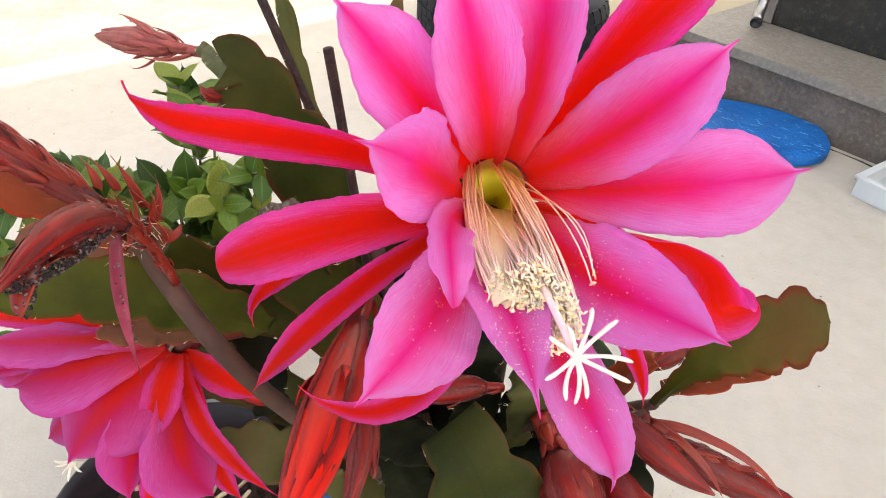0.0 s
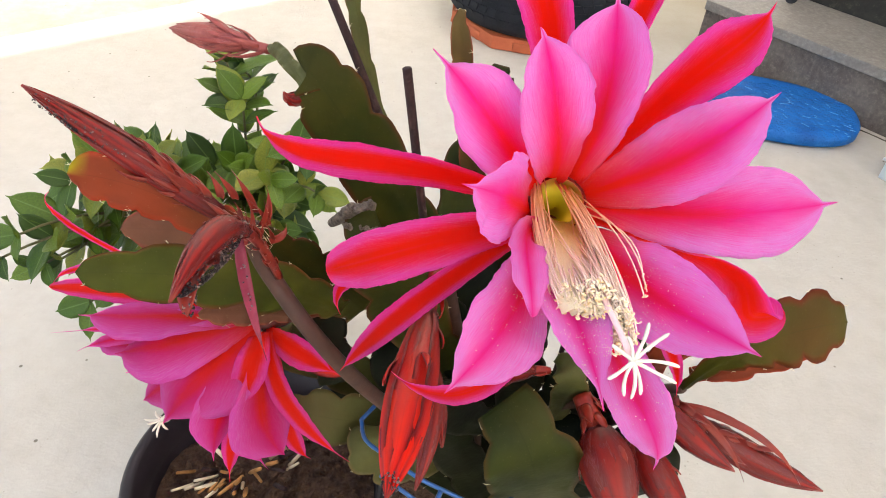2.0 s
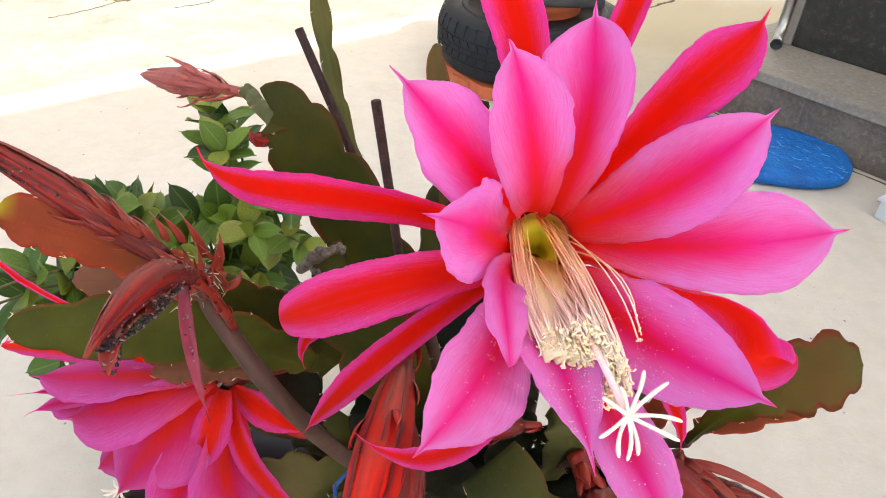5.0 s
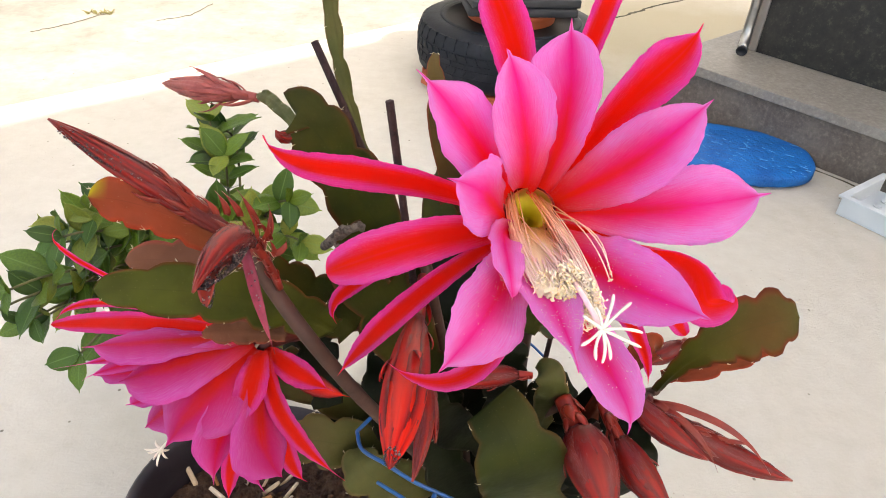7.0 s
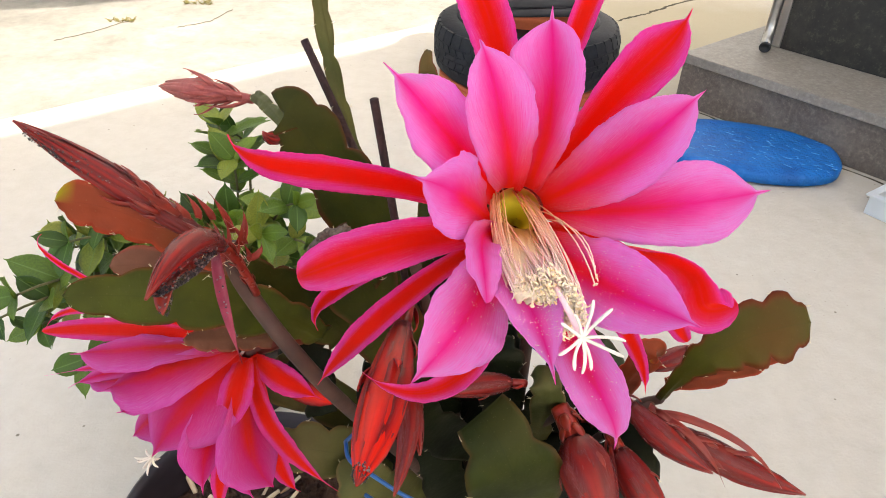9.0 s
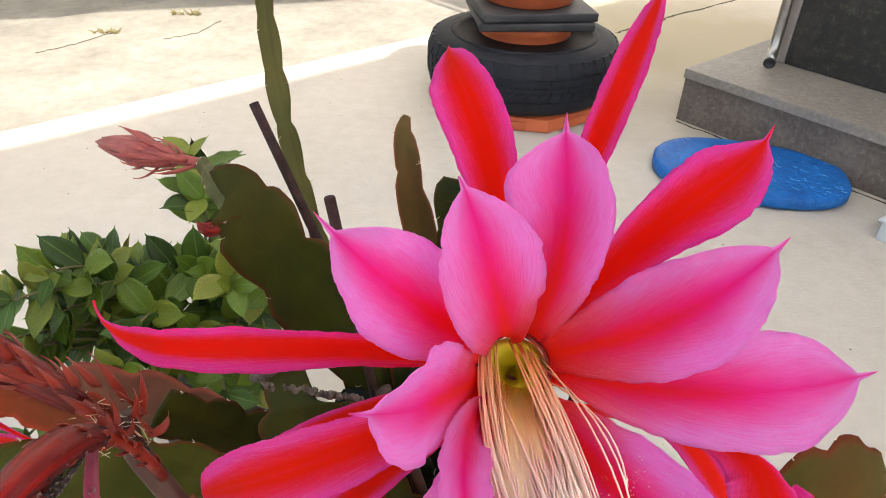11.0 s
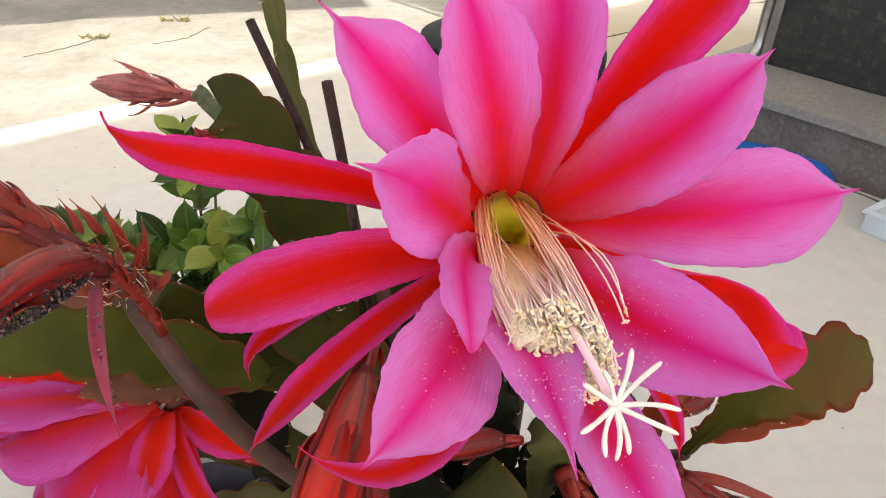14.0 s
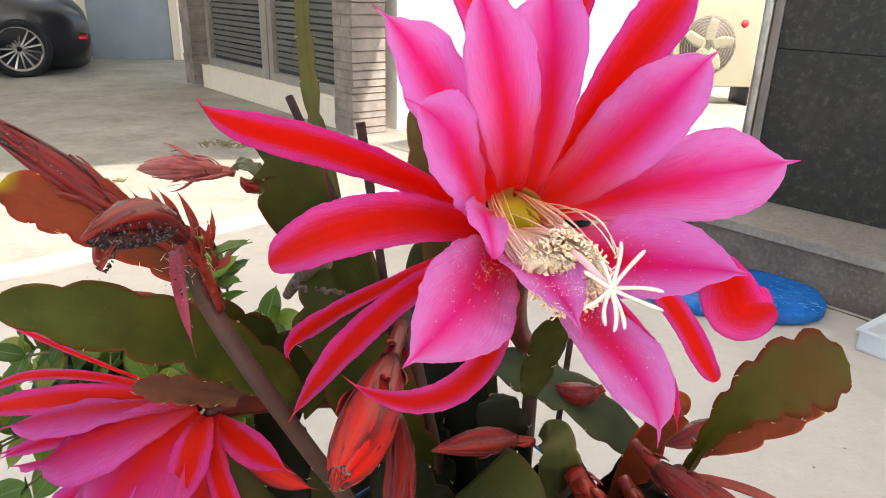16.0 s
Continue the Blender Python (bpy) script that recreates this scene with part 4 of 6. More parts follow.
shaped((0.0340, 0.2309, 0.7264), (0.0459, 0.2155, 0.7798), (0.0340, 0.2086, 0.8051), (0.0360, 0.2229, 0.8154), 0.0317, 0.63, 0.33, 0.45, (-23, -29), 3, 0.1)
shaped((0.0402, 0.2250, 0.7264), (0.0711, 0.1933, 0.7640), (0.0803, 0.1903, 0.7860), (0.0942, 0.2006, 0.7920), 0.0315, 0.43, 0.32, 0.29, (1, 0), 4, 0.09)
shaped((0.0408, 0.2228, 0.7225), (0.0720, 0.1775, 0.7493), (0.1049, 0.1830, 0.7550), (0.1253, 0.1895, 0.7558), 0.0335, 0.60, 0.14, 0.14, (-10, 10), 5, 0.09)
shaped((0.0372, 0.2164, 0.7157), (0.0528, 0.1720, 0.7186), (0.0736, 0.1384, 0.7361), (0.0842, 0.1274, 0.7365), 0.0331, 0.47, 0.23, 0.30, (-17, 9), 6, 0.07)
shaped((0.0349, 0.2177, 0.7138), (0.0432, 0.1310, 0.7118), (0.0610, 0.1130, 0.7095), (0.0612, 0.1180, 0.6849), 0.0208, 0.54, 0.33, 0.19, (-6, 1), 7, 0.1)
shaped((0.0301, 0.2158, 0.7137), (0.0205, 0.1800, 0.7250), (0.0324, 0.1368, 0.7300), (0.0341, 0.1113, 0.7244), 0.0275, 0.43, 0.35, 0.35, (-4, -24), 8, 0.08)
shaped((0.0242, 0.2148, 0.7112), (0.0117, 0.1529, 0.7234), (0.0014, 0.1459, 0.7126), (-0.0147, 0.1305, 0.7030), 0.0355, 0.51, 0.10, 0.19, (-39, -24), 9, 0.05)
shaped((0.0204, 0.2181, 0.7214), (0.0012, 0.1707, 0.7592), (0.0010, 0.1538, 0.7737), (-0.0149, 0.1466, 0.7809), 0.0315, 0.50, 0.21, 0.04, (-5, -22), 10, 0.08)
shaped((0.0235, 0.2150, 0.7130), (0.0078, 0.1851, 0.7377), (0.0097, 0.1546, 0.7506), (0.0117, 0.1380, 0.7362), 0.0148, 0.74, 0.6, 0.18, (-34, -44), 11, 0)
# outer tepals, red with magenta edges
shaped((0.0216, 0.2284, 0.7162), (-0.0380, 0.1979, 0.7636), (-0.0770, 0.1697, 0.7616), (-0.0875, 0.1908, 0.7728), 0.0139, 0.49, 0.34, 0.28, (-19, -35), 12, 0.06, material=TEPAL, name="tepal")
shaped((0.0252, 0.2246, 0.7132), (-0.0113, 0.1658, 0.7493), (-0.0449, 0.1636, 0.7332), (-0.0622, 0.1712, 0.7197), 0.0206, 0.65, 0.36, 0.24, (-22, 2), 13, 0, material=WIDE_TEPAL, name="tepal")
shaped((0.0245, 0.2250, 0.7096), (-0.0093, 0.1864, 0.7146), (-0.0443, 0.1826, 0.6783), (-0.0615, 0.1830, 0.6469), 0.0121, 0.64, 0.33, 0.26, (-2, 4), 14, 0.04, material=TEPAL, name="tepal")
shaped((0.0379, 0.2330, 0.7235), (0.0705, 0.2208, 0.7977), (0.0776, 0.2000, 0.8030), (0.0851, 0.2090, 0.8199), 0.0216, 0.62, 0.19, 0.23, (38, -14), 15, 0.07, material=WIDE_TEPAL, name="tepal")
shaped((0.0423, 0.2210, 0.7074), (0.1418, 0.1870, 0.7336), (0.0895, 0.1829, 0.6872), (0.1278, 0.1894, 0.6980), 0.0241, 0.70, 0.34, 0.42, (96, 3), 16, 0, material=WIDE_TEPAL, name="tepal")
shaped((0.0280, 0.2243, 0.7069), (0.0240, 0.1505, 0.6723), (-0.0153, 0.1401, 0.6759), (-0.0352, 0.1514, 0.6877), 0.0108, 0.42, 0.35, 0.22, (-7, -4), 17, 0.06, material=WIDE_TEPAL, name="tepal")
shaped((0.0283, 0.2369, 0.7228), (0.0223, 0.2446, 0.8082), (0.0030, 0.2365, 0.8190), (0.0042, 0.2551, 0.8219), 0.0209, 0.56, 0.29, 0.30, (-9, -28), 18, 0.03, material=WIDE_TEPAL, name="tepal")
shaped((0.0340, 0.2373, 0.7214), (0.0490, 0.2375, 0.8075), (0.0606, 0.2447, 0.8356), (0.0663, 0.2580, 0.8416), 0.0111, 0.50, 0.34, 0.25, (-4, -8), 19, 0.05, material=TEPAL, name="tepal")
shaped((0.0410, 0.2282, 0.7122), (0.0987, 0.2254, 0.7074), (0.1107, 0.2214, 0.6622), (0.1280, 0.2251, 0.6428), 0.0119, 0.68, 0.33, 0.27, (-9, 12), 20, 0, material=TEPAL, name="tepal")
own((-0.0530, 0.2349, 0.6673), (-0.0639, 0.2047, 0.6618), 0.009, material=TEPAL, seed=20, deep=0.018, fold=0.3, spike=0.05, name="tepal")
own((0.0800, 0.200, 0.6780), (0.0970, 0.1873, 0.6416), 0.009, material=TEPAL, seed=22, deep=0.018, fold=0.3, spike=0.05, name="tepal")

# throat: a green funnel behind the petals' bases
bm = bmesh.new()
uv = bm.loops.layers.uv.new("UVMap")
to_face = Matrix.Translation(HEART) @ FACE.to_track_quat("Z", "Y").to_matrix().to_4x4()
profile = ((0.0002, -0.022, 0.0), (0.005, -0.020, 0.1), (0.0078, -0.012, 0.35), (0.0098, -0.005, 0.6), (0.0107, 0.001, 0.8), (0.0112, 0.0032, 1.0))
rings = [[bm.verts.new(to_face @ Vector((r * math.cos(a), r * math.sin(a), z))) for a in (2 * math.pi * k / 28 for k in range(28))] for r, z, u in profile]
for (a, b), u0, u1 in zip(zip(rings, rings[1:]), (q[2] for q in profile), (q[2] for q in profile[1:])):
    for k in range(28):
        f = bm.faces.new((a[k], a[(k + 1) % 28], b[(k + 1) % 28], b[k]))
        for loop, u in zip(f.loops, (u0, u0, u1, u1)):
            loop[uv].uv = (u, 0.5)
part("throat", bm, THROAT, flower, "yellow-green throat")
part("receptacle", lathe(bmesh.new(), ((0.0114, 0.0020), (0.0132, -0.0030), (0.0130, -0.0060), (0.0113, -0.0030)), to_face, 28, True), BUD_RED, flower, "dark red cup behind the petals' bases")
tube_end = Vector((0.06, 0.33, 0.60))
part("flower_tube", tube(bmesh.new(), arc(HEART - FACE * 0.0235, HEART - FACE * 0.06 + Vector((0.0, 0.0, -0.03)), tube_end, 14), [0.0125, 0.0112, 0.0098, 0.0088, 0.008, 0.0074, 0.007, 0.0066, 0.0063, 0.006, 0.006, 0.006, 0.006, 0.006], 14), RED_STEM, flower, "dark red floral tube")


# stamens sweep from the throat down to a cluster of anthers
def stamens():
    rnd = random.Random(5)
    centre = Vector((0.0342, 0.1583, 0.7277)) + FACE * 0.0090 + Vector((0.0016, -0.0028, -0.0038))
    wide, high = Vector((0.0110, -0.0063, 0.0032)), Vector((-0.0040, 0.0080, 0.0104))
    flow = (centre - HEART).normalized()
    threads, tips = [], []
    down = (flow - FACE * flow.dot(FACE)).normalized()
    across = wide.normalized()
    across = (across - FACE * across.dot(FACE)).normalized()
    for k in range(480):
        rim = k % 10 == 0
        a = rnd.choice((-1, 1)) * rnd.uniform(0.9, 3.0) if rim else rnd.gauss(0, 0.85)
        r = rnd.uniform(0.0102, 0.0113) if rim else rnd.uniform(0.0076, 0.0106)
        start = HEART + (down * math.cos(a) + across * math.sin(a)) * r + FACE * (0.002 if rim else -rnd.uniform(0.002, 0.010))
        side = max(-1.0, min(1.0, math.sin(a) * 0.7 + rnd.gauss(0, 0.42)))
        if rim:
            side = math.copysign(rnd.uniform(0.6, 1.1), a)
        run = rnd.uniform(-1, 1) * math.sqrt(max(1 - 0.7 * side * side, 0.1))
        run = run - 0.25 if side < 0 else run
        end = centre + wide * side + high * run + flow * rnd.gauss(0, 0.0016)
        mid = start.lerp(end, 0.5) + FACE * rnd.uniform(0.002, 0.006) + across * math.sin(a) * (0.0034 if rim else 0.0008)
        threads.append((start, mid, end, rnd.uniform(0.00024, 0.00034)))
        curl = Vector((rnd.uniform(-1, 1), rnd.uniform(-1, 1), rnd.uniform(-1, 1)))
        tips.append((end + curl * 0.0006, curl))
    far = Vector((0.0592, 0.1748, 0.7271))
    for k in range(5):
        a = radians(-10 + 25 * k)
        start = to_face @ Vector((0.0095 * math.cos(a), 0.0095 * math.sin(a), -0.002))
        end = far.lerp(centre + wide, k / 4) + Vector((rnd.uniform(-1, 1), rnd.uniform(-1, 1), rnd.uniform(-1, 1))) * 0.003
        mid = (start + end) / 2 + FACE * (0.008 - 0.0008 * k) + Vector((0.004, 0, 0.005)) * (1 - k / 5)
        threads.append((start, mid, end, 0.00032))
        tips.append((end, (end - mid).normalized()))
    for k in range(5):
        shift = across * (k - 2) * 0.0036
        bundle = ribbon(HEART + down * 0.0078 + shift * 0.75 - FACE * (0.006 + 0.001 * abs(k - 2)), (HEART + centre) / 2 + shift * 0.95 + FACE * (0.0055 - 0.0012 * abs(k - 2)), HEART.lerp(centre, 1.0) + shift * 0.95 - FACE * 0.0002, 0.0088, FACE, lambda u: 0.8 + 0.2 * math.sin(math.pi / 2 * u), cup=-0.35, wave=0.0005, n=16, across=10, thick=0.0012, seed=k)
        part("filament_sheet", bundle, BUNDLE, flower, "golden cream sheet of fused filaments")
    return threads, tips


threads, tips = stamens()
rnd = random.Random(31)
for start, mid, end, r in [q for k, q in enumerate(threads[:480]) if k % 5 == 0] + threads[480:]:
    pts = arc(start, mid, end, 9)
    way, hook = (end - mid).normalized(), Vector((rnd.uniform(-1, 1), rnd.uniform(-1, 1), rnd.uniform(-1, 1)))
    hook = (hook - way * hook.dot(way)).normalized() * 0.0019
    pts += [end + way * 0.0009 + hook * 0.35, end + way * 0.0010 + hook]
    part("filament", tube(bmesh.new(), pts, [r] * 11, 5), FILAMENT, flower)
brush = bmesh.new()
for start, mid, end, r in [q for k, q in enumerate(threads[:480]) if k % 5]:
    tube(brush, arc(start, mid, end, 8), [r] * 8, 5)
tagged(part("filament_mass", brush, FILAMENT, flower, "dense brush of cream filaments"), kind="stuff")
grain = bmesh.new()
bmesh.ops.create_uvsphere(grain, u_segments=8, v_segments=6, radius=1.0)
for vert in grain.verts:
    vert.co.z *= 1.0 + 0.15 * math.sin(vert.co.x * 3)
    vert.co.x *= 0.8 + 0.12 * vert.co.z ** 2
grain_mesh = bpy.data.meshes.new("anther")
grain.to_mesh(grain_mesh)
grain.free()
for p in grain_mesh.polygons:
    p.use_smooth = True
grain_mesh.materials.append(ANTHER)
rnd = random.Random(9)
bpy.context.view_layer.update()
flower_inverse = flower.matrix_world.inverted()
for end, way in tips[:290] + tips[480:]:
    ob = new("anther", grain_mesh)
    ob.parent, ob.matrix_parent_inverse = flower, flower_inverse
    turn = Vector((rnd.uniform(-1, 1), rnd.uniform(-1, 1), rnd.uniform(-1, 1))).to_track_quat("Z", "Y").to_matrix().to_4x4()
    ob.matrix_basis = Matrix.Translation(end) @ turn @ Matrix.Diagonal((0.00056, 0.0005, rnd.uniform(0.0007, 0.0012), 1))

rest = bmesh.new()
for end, way in tips[290:480]:
    m = Matrix.Translation(end) @ way.to_track_quat("Z", "Y").to_matrix().to_4x4() @ Matrix.Diagonal((0.00055, 0.0005, rnd.uniform(0.0008, 0.0013), 1))
    bmesh.ops.create_icosphere(rest, subdivisions=1, radius=1.0, matrix=m)
tagged(part("anther_mass", rest, ANTHER, flower, "dense mass of cream anthers"), kind="stuff")

# style and the white star of the stigma
STAR = Vector((0.0438, 0.1260, 0.7323))
STYLE_SIDE = ((STAR - HEART) - FACE * (STAR - HEART).dot(FACE)).normalized()
style = part("style", tube(bmesh.new(), arc(HEART - FACE * 0.012 + STYLE_SIDE * 0.0085, (HEART + STAR) / 2 + FACE * 0.0045, STAR, 14), [0.0011] * 13 + [0.0014], 8), STYLE_PINK, flower, "cream style with a white star-shaped stigma")
way = (Vector((-0.05, -0.75, 0.65)) + (STAR - HEART).normalized() * 0.5).normalized()
star_m = Matrix.Translation(STAR) @ way.to_track_quat("Z", "Y").to_matrix().to_4x4()
rnd = random.Random(3)
for turn, length in ((5, 0.0180), (50, 0.0172), (69, 0.0166), (100, 0.0105), (146, 0.0108), (223, 0.0122), (243, 0.0132), (284, 0.0146), (297, 0.0144), (336, 0.0188)):
    a, bend, lift = radians(turn), rnd.uniform(-0.28, 0.28), rnd.uniform(-0.003, 0.004)
    pts = [star_m @ Vector((math.cos(a + bend * s * s) * s * length * 0.82, math.sin(a + bend * s * s) * s * length * 0.82, lift * s * s + 0.001)) for s in (0, 0.15, 0.3, 0.45, 0.6, 0.75, 0.88, 0.96, 1.0)]
    part("lobe", tube(bmesh.new(), pts, [q * rnd.uniform(0.92, 1.08) for q in (0.0007, 0.00066, 0.0006, 0.00058, 0.0006, 0.00064, 0.00064, 0.0005, 0.0002)], 10), WHITE, style)

# pollen dust on the lower petals
def pollen():
    rnd = random.Random(21)
    verts, faces = [], []
    low = [ob for ob in flower.children if ob.name in ("petal.005", "petal.006", "petal.007", "petal.008")]
    spots = ((Vector((0.0374, 0.1588, 0.7270)), 0.020, 0.75), (STAR, 0.017, 0.8), (STAR.lerp(HEART, 0.5) + Vector((-0.03, 0, -0.01)), 0.018, 0.4))
    for ob in low:
        tops = [f for f in ob.data.polygons if f.normal.dot(FACE) > 0.3]
        for f in rnd.choices(tops, weights=[q.area for q in tops], k=7000):
            vs = [ob.data.vertices[i].co for i in f.vertices]
            a, b = rnd.random(), rnd.random()
            p = (vs[0] * (1 - a) + vs[1] * a) * (1 - b) + (vs[3 % len(vs)] * (1 - a) + vs[2] * a) * b
            share = max(w * math.exp(-((p - c).length / s) ** 2) for c, s, w in spots)
            if rnd.random() > share * max(0.22 + 1.6 * noise.noise(p * 190), 0) + 0.004:
                continue
            r = rnd.choice((0.0001, 0.00013, 0.00016, 0.0002, 0.00027))
            p += f.normal * 0.00012
            n = len(verts)
            for d in ((1, 0, 0), (0, 1, 0), (-1, 0, 0), (0, -1, 0), (0, 0, 1), (0, 0, -1)):
                verts.append(p + Vector(d) * r * rnd.uniform(0.7, 1.3))
            for k in range(4):
                faces += [(n + k, n + (k + 1) % 4, n + 4), (n + (k + 1) % 4, n + k, n + 5)]
    bm = bmesh.new()
    made = [bm.verts.new(v) for v in verts]
    for q in faces:
        bm.faces.new([made[i] for i in q])
    return bm


tagged(part("pollen", pollen(), POLLEN, flower, "white pollen specks"), kind="stuff")

# ---- the drooping second flower ----
BASE2 = Vector((-0.1146, 0.2393, 0.6149))
FACE2 = Vector((-0.66, -0.05, -0.75)).normalized()
droop = thing("drooping_flower", BASE2, "half-open pink and red cactus flower hanging down over the pot", "flower", "flowers of the cactus")


def hang(mid, tip, width, material=None, toward=None, **keys):
    """A petal of the hanging flower; its outside looks away from the flower's line."""
    mid, tip = Vector(mid), Vector(tip)
    line = BASE2 + FACE2 * max((mid - BASE2).dot(FACE2), 0.0)
    outward = (mid - line).normalized() if toward is None else Vector(toward)
    start = BASE2 + (mid - line).normalized() * 0.006
    keys.setdefault("name", "petal")
    return petal(droop, outward, BASE2, mid, tip, width, material, start=start, **keys)


hang((-0.1763, 0.2427, 0.6101), (-0.2356, 0.2651, 0.5825), 0.03, material=HANGING, cup=-0.2, peak=0.58, spike=0.09, seed=31)
hang((-0.1612, 0.2268, 0.6083), (-0.2069, 0.2440, 0.5740), 0.042, material=HANGING, cup=-0.2, peak=0.58, spike=0.06, seed=32)
hang((-0.1870, 0.2480, 0.5825), (-0.2321, 0.2618, 0.5611), 0.02, material=HANGING, cup=-0.2, peak=0.58, spike=0.1, seed=33)
hang((-0.1417, 0.2165, 0.5961), (-0.1735, 0.2156, 0.5485), 0.054, material=HANGING, cup=-0.2, peak=0.58, spike=0.05, seed=34)
hang((-0.1599, 0.2255, 0.5838), (-0.1934, 0.2349, 0.5428), 0.034, material=HANGING, cup=-0.2, peak=0.6, spike=0.04, seed=35)
hang((-0.1362, 0.2187, 0.5675), (-0.1500, 0.2168, 0.5104), 0.034, material=HANGING, cup=-0.2, peak=0.55, spike=0.08, seed=36)
hang((-0.1151, 0.2189, 0.5606), (-0.1092, 0.2301, 0.5020), 0.043, material=HANGING, cup=-0.2, peak=0.62, spike=0.03, seed=37)
hang((-0.1271, 0.2277, 0.5448), (-0.1216, 0.2292, 0.4853), 0.022, material=HANGING, cup=-0.2, peak=0.58, seed=38)
hang((-0.1865, 0.2620, 0.5510), (-0.2199, 0.2664, 0.5284), 0.026, material=HANGING, cup=-0.2, peak=0.58, seed=39)
hang((-0.1975, 0.2715, 0.5986), (-0.2745, 0.3005, 0.5689), 0.015, material=TEPAL, seed=41, name="tepal", toward=(0, -0.8, 0.6), fold=-0.2, blunt=True, spike=0.0)
hang((-0.2179, 0.2813, 0.6069), (-0.2728, 0.3023, 0.5695), 0.006, material=TEPAL, seed=42, name="tepal", toward=(0, -0.8, 0.6), fold=-0.2)
hang((-0.1166, 0.2163, 0.6016), (-0.1294, 0.2176, 0.5618), 0.0185, material=TEPAL, seed=43, name="tepal", toward=(0, -0.8, 0.6), fold=-0.25, peak=0.5, base=0.4)
hang((-0.1004, 0.2223, 0.5663), (-0.0671, 0.2280, 0.5026), 0.013, material=TEPAL, seed=44, name="tepal", toward=(0, -0.8, 0.6), fold=-0.25)
hang((-0.0956, 0.2377, 0.5941), (-0.0715, 0.2368, 0.5777), 0.017, material=TEPAL, seed=45, name="tepal", toward=(0, -0.8, 0.6), fold=-0.25)
hang((-0.1347, 0.2256, 0.5387), (-0.1439, 0.2187, 0.4840), 0.014, material=TEPAL, seed=46, name="tepal", toward=(0, -0.8, 0.6), fold=-0.25)
hang((-0.1066, 0.2357, 0.5255), (-0.0947, 0.2387, 0.4862), 0.014, material=TEPAL, seed=47, name="tepal", toward=(0, -0.8, 0.6), fold=-0.25)
hang((-0.2224, 0.2759, 0.6396), (-0.2425, 0.2891, 0.6567), 0.0032, material=TEPAL, seed=48, name="tepal", toward=(0, -0.8, 0.6), fold=-0.2)
hang((-0.0917, 0.2553, 0.5675), (-0.0626, 0.2579, 0.5504), 0.014, material=BUD_TEPAL, seed=49, name="tepal", toward=(0, -0.8, 0.6), fold=-0.2)
hang((-0.2066, 0.2613, 0.5793), (-0.2689, 0.2780, 0.5492), 0.008, material=HANGING, seed=54, name="tepal", toward=(0, -0.8, 0.6), fold=-0.25, peak=0.45, spike=0.25)
hang((-0.1947, 0.2407, 0.5938), (-0.2245, 0.2378, 0.5810), 0.009, material=HANGING, seed=55, name="tepal", toward=(0, -0.8, 0.6), fold=-0.25, peak=0.45, spike=0.2)
part("flower_tube", tube(bmesh.new(), arc(BASE2 + FACE2 * 0.004, (-0.080, 0.278, 0.597), (-0.02, 0.30, 0.58), 10), [0.0055, 0.0060, 0.0062, 0.0075, 0.007, 0.0068, 0.0066, 0.0066, 0.0068, 0.007], 12), RED_STEM, droop, "dark red floral tube")
STAR2 = Vector((-0.1900, 0.2415, 0.5150))
rnd = random.Random(8)
part("style", tube(bmesh.new(), arc(BASE2, (BASE2 + STAR2) / 2, STAR2, 10), [0.0011] * 10, 8), WHITE, droop, "cream style")
for k in range(8):
    a = 2 * math.pi * k / 8
    e1, e2 = FACE2.orthogonal().normalized(), FACE2.cross(FACE2.orthogonal()).normalized()
    end = STAR2 + (e1 * math.cos(a) + e2 * math.sin(a)) * 0.008 + FACE2 * rnd.uniform(0.003, 0.010)
    part("lobe", tube(bmesh.new(), arc(STAR2, (STAR2 + end) / 2 + FACE2 * 0.002, end, 6), (0.0008, 0.0008, 0.0008, 0.0008, 0.0007, 0.0002), 7), WHITE, droop, "white stigma lobe")

# ---- the cactus: pot, stems and leaf-like branches ----
ROOT = Vector((0.04, 0.33, 0.0))
big_pot = thing("planter_pot", ROOT, "dark brown plastic pot holding the orchid cactus", "pot")
big_m = Matrix.Translation(ROOT)
part("body", lathe(bmesh.new(), ((0.085, 0.0), (0.09, 0.003), (0.118, 0.26), (0.128, 0.262), (0.129, 0.29), (0.119, 0.29), (0.112, 0.255), (0.0002, 0.25)), big_m, 48), POT, big_pot)
part("soil", lathe(bmesh.new(), ((0.111, 0.258), (0.10, 0.262), (0.06, 0.267), (0.0002, 0.266)), big_m, 32), SOIL, big_pot, "dark soil")
cactus = thing("orchid_cactus", ROOT + Vector((0, 0, 0.266)), "orchid cactus with flat scalloped green and brown branches", "cactus")


